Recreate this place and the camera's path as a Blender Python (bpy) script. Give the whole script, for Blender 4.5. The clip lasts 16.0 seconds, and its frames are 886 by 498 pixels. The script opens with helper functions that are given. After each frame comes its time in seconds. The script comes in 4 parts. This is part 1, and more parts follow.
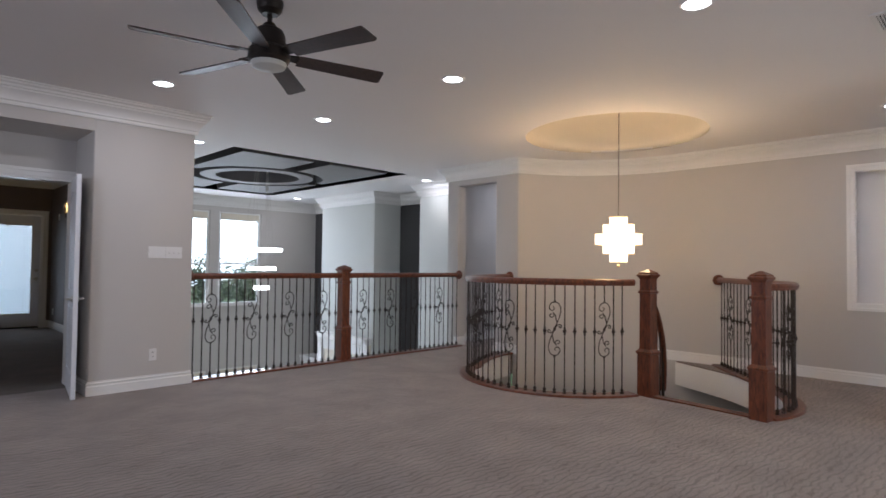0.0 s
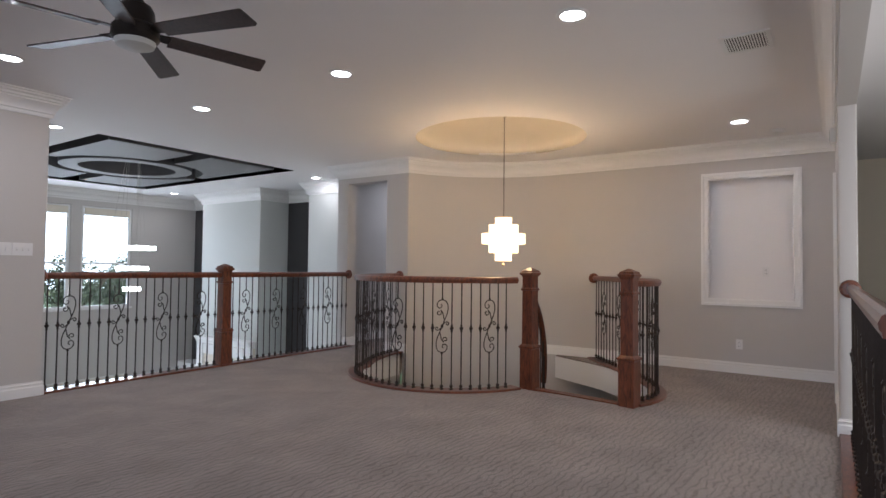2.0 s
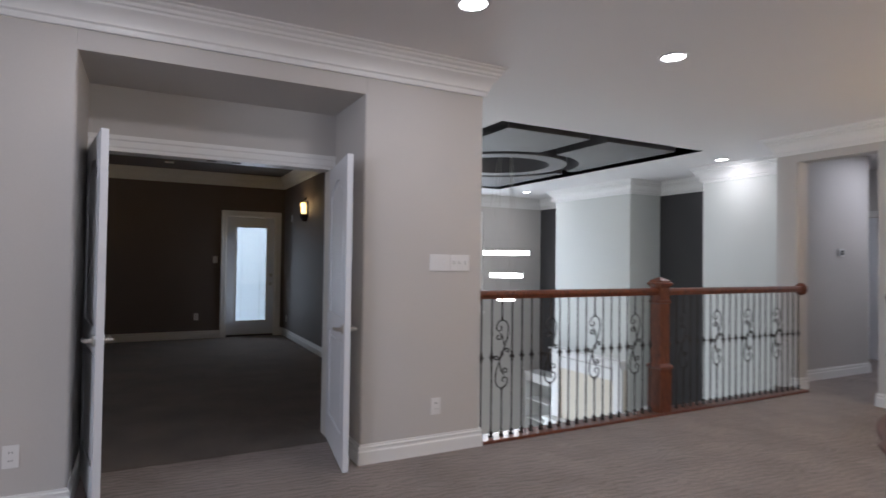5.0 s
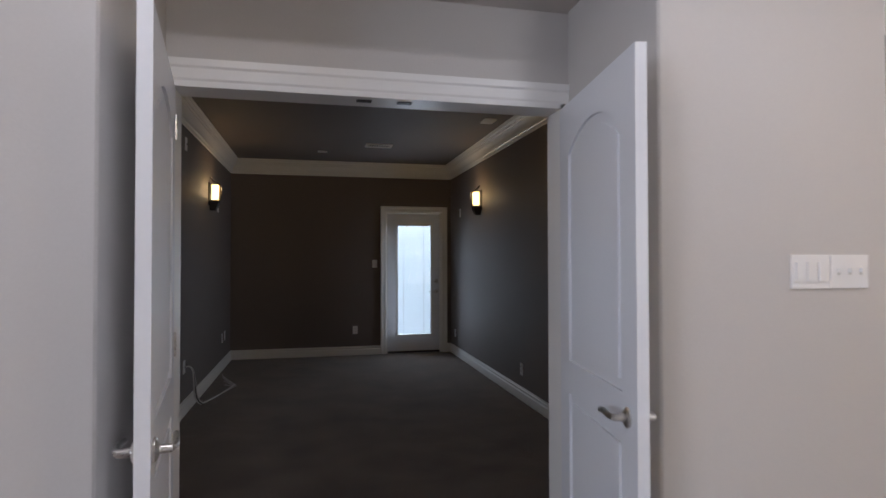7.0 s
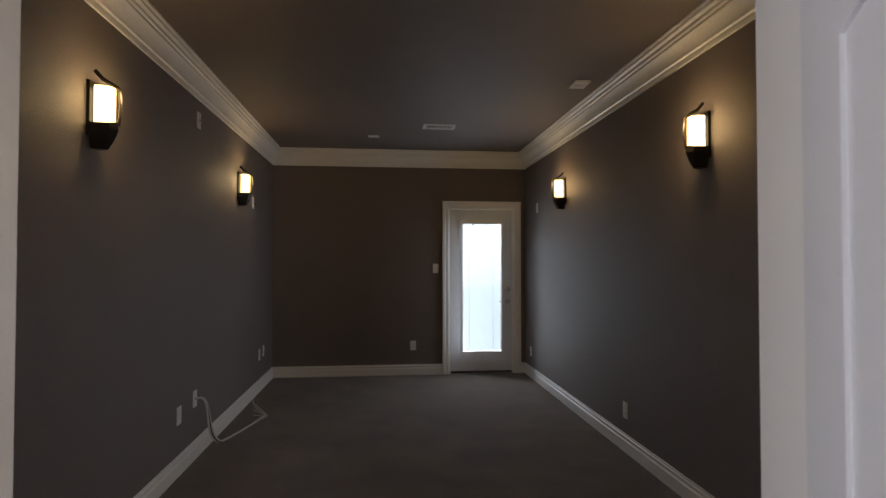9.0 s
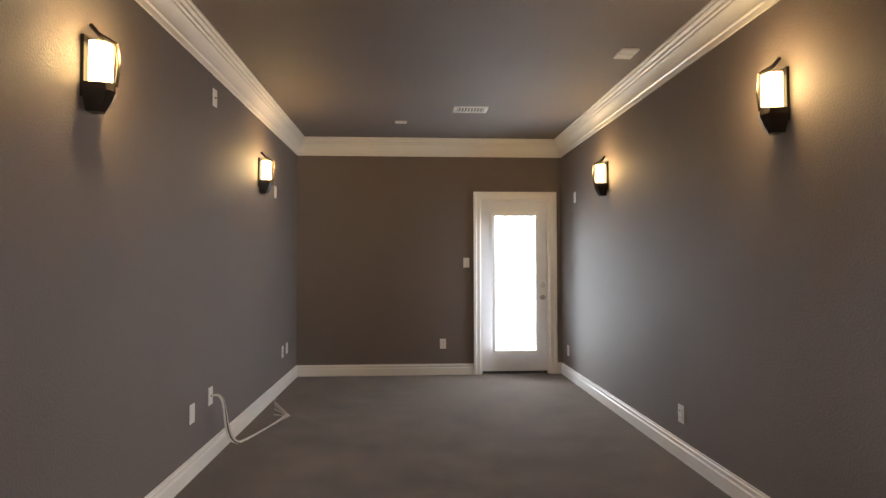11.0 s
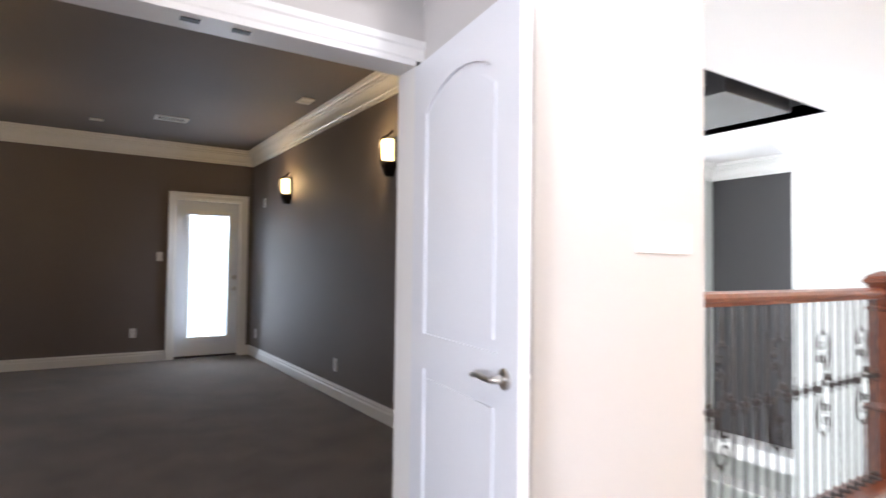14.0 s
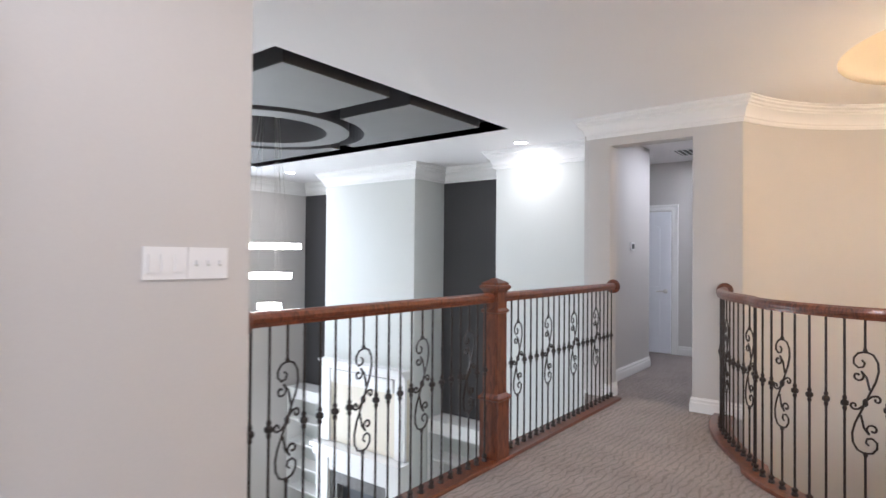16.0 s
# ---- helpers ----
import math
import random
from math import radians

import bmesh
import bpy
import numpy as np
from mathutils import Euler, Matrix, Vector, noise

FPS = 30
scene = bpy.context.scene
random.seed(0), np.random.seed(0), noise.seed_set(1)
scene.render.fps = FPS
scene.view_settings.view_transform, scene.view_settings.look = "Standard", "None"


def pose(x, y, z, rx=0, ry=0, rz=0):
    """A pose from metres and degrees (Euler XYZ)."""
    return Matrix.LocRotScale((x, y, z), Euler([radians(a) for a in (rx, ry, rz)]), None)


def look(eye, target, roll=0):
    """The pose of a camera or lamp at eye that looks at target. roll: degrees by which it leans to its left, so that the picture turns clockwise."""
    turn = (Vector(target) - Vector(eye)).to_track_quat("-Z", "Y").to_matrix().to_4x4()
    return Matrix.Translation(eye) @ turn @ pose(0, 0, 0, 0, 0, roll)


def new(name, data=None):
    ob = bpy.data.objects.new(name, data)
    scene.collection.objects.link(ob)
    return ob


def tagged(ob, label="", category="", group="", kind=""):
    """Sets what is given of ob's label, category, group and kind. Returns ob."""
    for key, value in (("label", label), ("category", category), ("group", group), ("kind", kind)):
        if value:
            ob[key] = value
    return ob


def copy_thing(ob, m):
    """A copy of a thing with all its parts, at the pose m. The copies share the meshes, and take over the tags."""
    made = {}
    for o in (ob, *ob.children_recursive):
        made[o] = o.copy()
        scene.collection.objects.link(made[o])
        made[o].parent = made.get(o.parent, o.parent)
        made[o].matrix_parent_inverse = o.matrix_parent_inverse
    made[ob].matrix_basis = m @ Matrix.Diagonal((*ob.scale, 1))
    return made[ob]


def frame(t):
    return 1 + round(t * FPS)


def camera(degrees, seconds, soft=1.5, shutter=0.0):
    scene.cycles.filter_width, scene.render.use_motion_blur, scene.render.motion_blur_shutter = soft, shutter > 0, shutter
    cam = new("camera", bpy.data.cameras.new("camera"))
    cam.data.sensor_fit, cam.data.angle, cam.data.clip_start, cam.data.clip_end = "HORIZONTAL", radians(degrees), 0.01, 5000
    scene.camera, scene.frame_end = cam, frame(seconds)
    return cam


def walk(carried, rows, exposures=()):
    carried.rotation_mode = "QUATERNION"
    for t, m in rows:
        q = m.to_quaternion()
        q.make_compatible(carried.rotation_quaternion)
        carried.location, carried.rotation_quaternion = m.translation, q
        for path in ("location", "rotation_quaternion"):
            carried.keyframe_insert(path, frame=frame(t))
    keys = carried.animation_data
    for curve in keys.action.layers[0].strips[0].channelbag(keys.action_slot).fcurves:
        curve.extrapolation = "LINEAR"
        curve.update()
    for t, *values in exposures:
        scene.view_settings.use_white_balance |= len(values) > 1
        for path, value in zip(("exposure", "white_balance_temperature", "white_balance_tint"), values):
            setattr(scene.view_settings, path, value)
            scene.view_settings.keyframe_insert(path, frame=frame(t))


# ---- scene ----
cam = camera(75.9, 16.0, shutter=0.4)
PATH = [
    (0, (-0.092, -0.197, 1.234), (1.318, 1.22, 1.29), 0.7),
    (0.5, (-0.078, -0.202, 1.218), (1.415, 1.127, 1.276), 0.7),
    (1, (-0.084, -0.218, 1.208), (1.49, 1.014, 1.27), 0.7),
    (1.5, (-0.085, -0.225, 1.209), (1.54, 0.939, 1.271), 0.7),
    (2, (-0.052, -0.218, 1.209), (1.598, 0.911, 1.273), 0.7),
    (2.5, (0.046, -0.116, 1.262), (1.698, 1.011, 1.326), 0.6),
    (3, (0.118, 0.149, 1.322), (1.697, 1.374, 1.384), 0.5),
    (3.5, (0.112, 0.556, 1.333), (1.524, 1.971, 1.388), 0.5),
    (4, (0.12, 1.08, 1.345), (1.372, 2.639, 1.391), 0.8),
    (4.5, (0.092, 1.646, 1.31), (1.16, 3.336, 1.364), 0.6),
    (5, (0.027, 2.209, 1.339), (0.954, 3.98, 1.379), 0.8),
    (5.2, (0.029, 2.463, 1.335), (0.896, 4.265, 1.378), 0.7),
    (7.3, (0.287, 4.366, 1.371), (0.675, 6.327, 1.404), 0.0),
    (7.5, (0.328, 4.506, 1.368), (0.685, 6.474, 1.401), 0.1),
    (8, (0.421, 4.832, 1.391), (0.685, 6.814, 1.424), -0.0),
    (8.5, (0.423, 5.137, 1.388), (0.646, 7.124, 1.427), -0.0),
    (9, (0.425, 5.362, 1.385), (0.631, 7.351, 1.429), 0.0),
    (11.5, (0.414, 5.726, 1.218), (0.51, 7.723, 1.276), -0.1),
    (12, (0.405, 5.699, 1.166), (0.498, 7.696, 1.226), -0.1),
    (12.5, (0.414, 5.567, 1.16), (0.518, 7.564, 1.209), -0.1),
    (13, (0.397, 5.256, 1.214), (0.673, 7.236, 1.263), 0.0),
    (13.5, (0.264, 4.832, 1.2), (0.905, 6.726, 1.258), 0.2),
    (14, (0.111, 4.453, 1.205), (1.209, 6.123, 1.27), 0.7),
    (14.5, (0.053, 4.091, 1.196), (1.345, 5.618, 1.256), 0.6),
    (15, (0.131, 3.87, 1.242), (1.603, 5.223, 1.288), 0.6),
    (15.5, (0.44, 3.805, 1.332), (2.005, 5.05, 1.366), 0.6),
    (16, (0.877, 3.771, 1.353), (2.461, 4.992, 1.382), 0.5),
]
EXPOSURES = [(0.0, -0.42, 5650, 12), (4.0, -0.45, 5650, 12), (5.0, -0.32, 5750, 12), (7.5, 0.10, 5750, 12), (8.0, 0.20, 5850, 12), (8.5, 0.32, 6050, 12), (9.0, 0.50, 6250, 12), (11.5, 2.45, 6550, 12), (12.5, 2.55, 6550, 12), (13.0, 2.25, 6450, 12), (13.5, 1.95, 6200, 12), (14.0, 1.60, 5850, 12), (14.5, 1.30, 5750, 12), (15.0, 1.00, 5700, 12), (15.5, 0.74, 5750, 12), (16.0, 0.46, 5750, 12)]
walk(cam, [(t, look(eye, target, roll)) for t, eye, target, roll in PATH], EXPOSURES)

# ---- world, sun, exposure ----
H = 2.74
GN = 12.6                      # north wall of the great room
WEST, SOUTH = -6.0, -4.5
world = bpy.data.worlds.new("world")
scene.world = world
world.use_nodes = True
wn = world.node_tree.nodes
sky = wn.new("ShaderNodeTexSky")
sky.sky_type, sky.sun_disc, sky.sun_elevation, sky.sun_rotation = "NISHITA", False, radians(50), radians(200)
world.node_tree.links.new(sky.outputs[0], wn["Background"].inputs[0])
wn["Background"].inputs[1].default_value = 0.15
sun_data = bpy.data.lights.new("sun", "SUN")
sun_data.energy, sun_data.angle, sun_data.color = 5.0, radians(0.5), (1, 0.95, 0.88)
new("sun", sun_data).matrix_world = look((0, 0, 30), (2.3, 9, 12))


def area(name, eye, target, sx, sy, watts, colour):
    """A rectangular area lamp: daylight at an opening, or a plain added fill."""
    d = bpy.data.lights.new(name, "AREA")
    d.shape, d.size, d.size_y, d.energy, d.color = "RECTANGLE", sx, sy, watts, colour
    new(name, d).matrix_world = look(eye, target)


area("daylight_great_room", (5.3, GN - 0.05, 1.3), (5.3, 6, 0.6), 2.4, 2.0, 62, (0.93, 0.97, 1.0))
area("daylight_great_room_low", (5.3, GN - 0.05, -1.9), (5.3, 6, -1.9), 2.4, 1.6, 75, (0.93, 0.97, 1.0))
area("daylight_gallery", (WEST + 0.1, 1.5, 1.5), (2.0, 3.6, 1.0), 2.8, 1.8, 145, (0.95, 0.95, 1.0))
area("daylight_theatre", (1.63, 12.2, 1.05), (-0.6, 8.6, 0.9), 0.5, 1.5, 6.5, (0.85, 0.93, 1.0))
# added fill lamp that brightens the foyer side; no opening lies behind it
area("foyer_fill", (3.6, -2.8, 1.2), (3.6, 1, 1.2), 2.0, 2.0, 90, (1.0, 0.93, 0.83))


# ---- materials ----
def material(name, colour, rough=0.6, metal=0.0, vary=0.08, scale=3.0, grain=60.0, bump=0.0, bump_dist=0.002, coat=0.0, spread=0.0):
    """A painted or plain surface with broad and fine variation."""
    m = bpy.data.materials.new(name)
    m.use_nodes = True
    n, l = m.node_tree.nodes, m.node_tree.links
    b = n["Principled BSDF"]
    tc = n.new("ShaderNodeTexCoord")
    n1, n2 = n.new("ShaderNodeTexNoise"), n.new("ShaderNodeTexNoise")
    n1.inputs["Scale"].default_value, n2.inputs["Scale"].default_value = scale, grain
    n1.inputs["Detail"].default_value, n2.inputs["Detail"].default_value = 3, 3
    geo = n.new("ShaderNodeNewGeometry")
    for q in (n1, n2):
        l.new(geo.outputs["Position"], q.inputs["Vector"])
    mix = n.new("ShaderNodeMath")
    mix.operation = "ADD"
    l.new(n1.outputs[0], mix.inputs[0]), l.new(n2.outputs[0], mix.inputs[1])
    mr = n.new("ShaderNodeMapRange")
    mr.inputs["From Min"].default_value, mr.inputs["From Max"].default_value = 0.6, 1.4
    mr.inputs["To Min"].default_value, mr.inputs["To Max"].default_value = 1 - vary, 1 + vary
    l.new(mix.outputs[0], mr.inputs[0])
    vm = n.new("ShaderNodeVectorMath")
    vm.operation = "SCALE"
    vm.inputs[0].default_value = colour
    l.new(mr.outputs[0], vm.inputs["Scale"]), l.new(vm.outputs[0], b.inputs["Base Color"])
    rr = n.new("ShaderNodeMapRange")
    rr.inputs["To Min"].default_value, rr.inputs["To Max"].default_value = max(0.02, rough - 0.025), min(1, rough + 0.025)
    l.new(n2.outputs[0], rr.inputs[0]), l.new(rr.outputs[0], b.inputs["Roughness"])
    b.inputs["Metallic"].default_value, b.inputs["Coat Weight"].default_value = metal, coat
    b.inputs["Coat Roughness"].default_value = 0.15
    if bump:
        bp = n.new("ShaderNodeBump")
        bp.inputs["Strength"].default_value, bp.inputs["Distance"].default_value = bump, bump_dist
        l.new(n2.outputs[0], bp.inputs["Height"]), l.new(bp.outputs[0], b.inputs["Normal"])
    return m


def emitter(name, colour, strength):
    m = bpy.data.materials.new(name)
    m.use_nodes = True
    b = m.node_tree.nodes["Principled BSDF"]
    b.inputs["Base Color"].default_value = (*colour, 1)
    b.inputs["Emission Color"].default_value, b.inputs["Emission Strength"].default_value = (*colour, 1), strength
    return m


def wood(name, dark, light):
    """Stained and varnished wood with fine grain."""
    m = bpy.data.materials.new(name)
    m.use_nodes = True
    n, l = m.node_tree.nodes, m.node_tree.links
    b = n["Principled BSDF"]
    tc, mp, ns, cr = n.new("ShaderNodeTexCoord"), n.new("ShaderNodeMapping"), n.new("ShaderNodeTexNoise"), n.new("ShaderNodeValToRGB")
    mp.inputs["Scale"].default_value = (14, 14, 3)
    ns.inputs["Scale"].default_value, ns.inputs["Detail"].default_value, ns.inputs["Distortion"].default_value = 3, 8, 1.2
    cr.color_ramp.elements[0].color, cr.color_ramp.elements[1].color = (*dark, 1), (*light, 1)
    cr.color_ramp.elements[0].position, cr.color_ramp.elements[1].position = 0.3, 0.7
    l.new(tc.outputs["Object"], mp.inputs[0]), l.new(mp.outputs[0], ns.inputs["Vector"])
    l.new(ns.outputs[0], cr.inputs[0]), l.new(cr.outputs[0], b.inputs["Base Color"])
    b.inputs["Roughness"].default_value, b.inputs["Coat Weight"].default_value, b.inputs["Coat Roughness"].default_value = 0.32, 0.5, 0.12
    return m


def carpet_material(name, colour, relief, patch=0.17):
    """Cut pile carpet with wavy carved ribs, groove shade put into the colour, and worn, brushed patches."""
    m = bpy.data.materials.new(name)
    m.use_nodes = True
    n, l = m.node_tree.nodes, m.node_tree.links
    b = n["Principled BSDF"]
    geo = n.new("ShaderNodeNewGeometry")
    mp = n.new("ShaderNodeMapping")
    mp.inputs["Rotation"].default_value = (0, 0, radians(4))
    l.new(geo.outputs["Position"], mp.inputs[0])
    wave = n.new("ShaderNodeTexWave")
    wave.wave_type, wave.bands_direction = "BANDS", "Y"
    wave.inputs["Scale"].default_value, wave.inputs["Distortion"].default_value = 6.6, 7.5
    wave.inputs["Detail"].default_value, wave.inputs["Detail Scale"].default_value = 2.0, 1.5
    fine, broad = n.new("ShaderNodeTexNoise"), n.new("ShaderNodeTexNoise")
    fine.inputs["Scale"].default_value, broad.inputs["Scale"].default_value = 160, 2.6
    fine.inputs["Detail"].default_value, broad.inputs["Detail"].default_value = 4, 6
    for q in (wave, fine, broad):
        l.new(mp.outputs[0], q.inputs["Vector"])
    cr = n.new("ShaderNodeValToRGB")
    cr.color_ramp.elements[0].position, cr.color_ramp.elements[0].color = 0.0, (0.62, 0.62, 0.62, 1)
    cr.color_ramp.elements[1].position, cr.color_ramp.elements[1].color = 0.28, (1, 1, 1, 1)
    l.new(wave.outputs[1], cr.inputs[0])

    def scaled(src, lo, hi, a=0.3, c=0.7):
        r = n.new("ShaderNodeMapRange")
        for k, v in zip(("From Min", "From Max", "To Min", "To Max"), (a, c, lo, hi)):
            r.inputs[k].default_value = v
        l.new(src, r.inputs[0])
        return r.outputs[0]

    def times(a, c):
        q = n.new("ShaderNodeMath")
        q.operation = "MULTIPLY"
        l.new(a, q.inputs[0]), l.new(c, q.inputs[1])
        return q.outputs[0]

    # relief sets how far the grooves' shade darkens the pile colour
    ribs = scaled(cr.outputs[0], 1 - 0.36 * relief, 1.0, 0.62, 1.0)
    val = times(times(ribs, scaled(fine.outputs[0], 0.68, 1.32)), scaled(broad.outputs[0], 1 - patch, 1 + patch))
    vm = n.new("ShaderNodeVectorMath")
    vm.operation = "SCALE"
    vm.inputs[0].default_value = colour
    l.new(val, vm.inputs["Scale"]), l.new(vm.outputs[0], b.inputs["Base Color"])
    b.inputs["Roughness"].default_value, b.inputs["Specular IOR Level"].default_value = 0.95, 0.1
    b.inputs["Sheen Weight"].default_value, b.inputs["Sheen Roughness"].default_value = 0.25, 0.5
    bp = n.new("ShaderNodeBump")
    bp.inputs["Strength"].default_value, bp.inputs["Distance"].default_value = 0.7, 0.006
    l.new(val, bp.inputs["Height"]), l.new(bp.outputs[0], b.inputs["Normal"])
    return m


def glass_material(name):
    m = bpy.data.materials.new(name)
    m.use_nodes = True
    b = m.node_tree.nodes["Principled BSDF"]
    b.inputs["Transmission Weight"].default_value, b.inputs["Roughness"].default_value, b.inputs["IOR"].default_value = 1.0, 0.0, 1.45
    b.inputs["Base Color"].default_value = (0.98, 0.99, 1, 1)
    return m


PAINT = material("greige_wall_paint", (0.545, 0.52, 0.495), 0.62, vary=0.025, scale=1.2, grain=130, bump=0.25, bump_dist=0.0015)
PALE = material("pale_grey_wall_paint", (0.62, 0.63, 0.6), 0.6, vary=0.02, scale=1.2, grain=130, bump=0.2, bump_dist=0.0015)
CREAM = material("cream_wall_paint", (0.72, 0.66, 0.55), 0.6, vary=0.02, scale=1.2, grain=130, bump=0.2, bump_dist=0.0015)
WHITE = material("white_ceiling_paint", (0.81, 0.79, 0.785), 0.75, vary=0.02, scale=0.9, grain=160, bump=0.25, bump_dist=0.0015)
TRIM = material("white_gloss_trim_paint", (0.8, 0.79, 0.77), 0.36, vary=0.012, scale=2, grain=300)
DOORW = material("white_door_paint", (0.74, 0.75, 0.78), 0.38, vary=0.02, scale=3, grain=80)
TAUPE = material("taupe_theatre_paint", (0.165, 0.141, 0.134), 0.68, vary=0.06, scale=1.5, grain=90, bump=0.7, bump_dist=0.004)
CHARCOAL = material("charcoal_wall_paint", (0.05, 0.048, 0.05), 0.55, vary=0.05, scale=2, grain=120, bump=0.2, bump_dist=0.0015)
COFFER_DARK = material("black_coffer_paint", (0.085, 0.083, 0.086), 0.4, vary=0.08, scale=2, grain=90)
COFFER_GREY = material("grey_coffer_paint", (0.2, 0.2, 0.2), 0.6, vary=0.05, scale=3, grain=120)
GOLD = material("beige_dome_paint", (0.7, 0.64, 0.54), 0.7, vary=0.04, scale=3, grain=60)
CARPET = carpet_material("grey_brown_carved_carpet", (0.275, 0.229, 0.208), 1.0)
CARPET_PLAIN = carpet_material("brown_plush_carpet", (0.1, 0.074, 0.057), 0.25, 0.3)
MAHOGANY = wood("mahogany_stain", (0.055, 0.012, 0.005), (0.2, 0.055, 0.02))
IRON = material("bronzed_wrought_iron", (0.045, 0.036, 0.032), 0.42, metal=0.7, vary=0.2, scale=20, grain=120)
BRONZE = material("dark_bronze_metal", (0.03, 0.024, 0.021), 0.4, metal=0.6, vary=0.15, scale=12, grain=90)
BLADE = wood("espresso_blade_veneer", (0.03, 0.018, 0.015), (0.06, 0.036, 0.03))
BLADE.node_tree.nodes["Principled BSDF"].inputs["Coat Weight"].default_value = 0.1
BLADE.node_tree.nodes["Principled BSDF"].inputs["Roughness"].default_value = 0.45
NICKEL = material("brushed_nickel", (0.6, 0.58, 0.55), 0.28, metal=1.0, vary=0.05, scale=20, grain=200)
BRASS = material("pale_brass", (0.65, 0.55, 0.36), 0.3, metal=1.0, vary=0.05, scale=20, grain=200)
PLASTIC = material("white_plastic", (0.76, 0.75, 0.74), 0.4, vary=0.01)
# dark plastic parts, and flat dark pieces standing for shade in vents and slots
SHADOWLINE = material("dark_plastic_and_shade", (0.03, 0.03, 0.03), 0.5)
FROST = material("frosted_glass_lens", (0.55, 0.55, 0.52), 0.5, vary=0.02)
TILE = material("cream_floor_tile", (0.5, 0.46, 0.4), 0.25, vary=0.08, scale=2, grain=14)
BRICK_DARK = material("grey_fireplace_stone", (0.16, 0.155, 0.15), 0.5, vary=0.25, scale=9, grain=50)
BLUE_GREY = material("blue_grey_firebox", (0.08, 0.09, 0.1), 0.35, vary=0.1)
CABLE_W = material("white_cable_sheath", (0.62, 0.6, 0.57), 0.5, vary=0.1)
BLIND = material("white_blind_slat", (0.8, 0.82, 0.84), 0.5, vary=0.02)
bn, bl_ = BLIND.node_tree.nodes, BLIND.node_tree.links
tl, mx = bn.new("ShaderNodeBsdfTranslucent"), bn.new("ShaderNodeMixShader")
tl.inputs[0].default_value, mx.inputs[0].default_value = (0.85, 0.9, 0.93, 1), 0.6
bl_.new(bn["Principled BSDF"].outputs[0], mx.inputs[1]), bl_.new(tl.outputs[0], mx.inputs[2]), bl_.new(mx.outputs[0], bn["Material Output"].inputs[0])
BACKDROP = emitter("bright_hazy_sky", (0.9, 0.96, 1.0), 4.0)
GRASS = material("lawn_green", (0.07, 0.11, 0.035), 0.9, vary=0.3, scale=0.4, grain=8)
LEAF = material("tree_leaf_green", (0.09, 0.12, 0.06), 0.6, vary=0.4, scale=1.5, grain=9)
BARK = material("tree_bark", (0.12, 0.085, 0.06), 0.9, vary=0.3, scale=4, grain=30)
GLASS = glass_material("clear_window_glass")
LED = emitter("led_lens_glow", (1.0, 0.96, 0.9), 22.0)
RING_GLOW = emitter("ring_led_glow", (1.0, 0.95, 0.88), 14.0)
CRYSTAL = emitter("lit_crystal_glow", (1.0, 0.86, 0.62), 2.8)
CRYSTAL_EDGE = emitter("lit_crystal_edge", (1.0, 0.76, 0.44), 1.2)
SCONCE_GLOW = emitter("sconce_glass_glow", (1.0, 0.72, 0.3), 2.8)


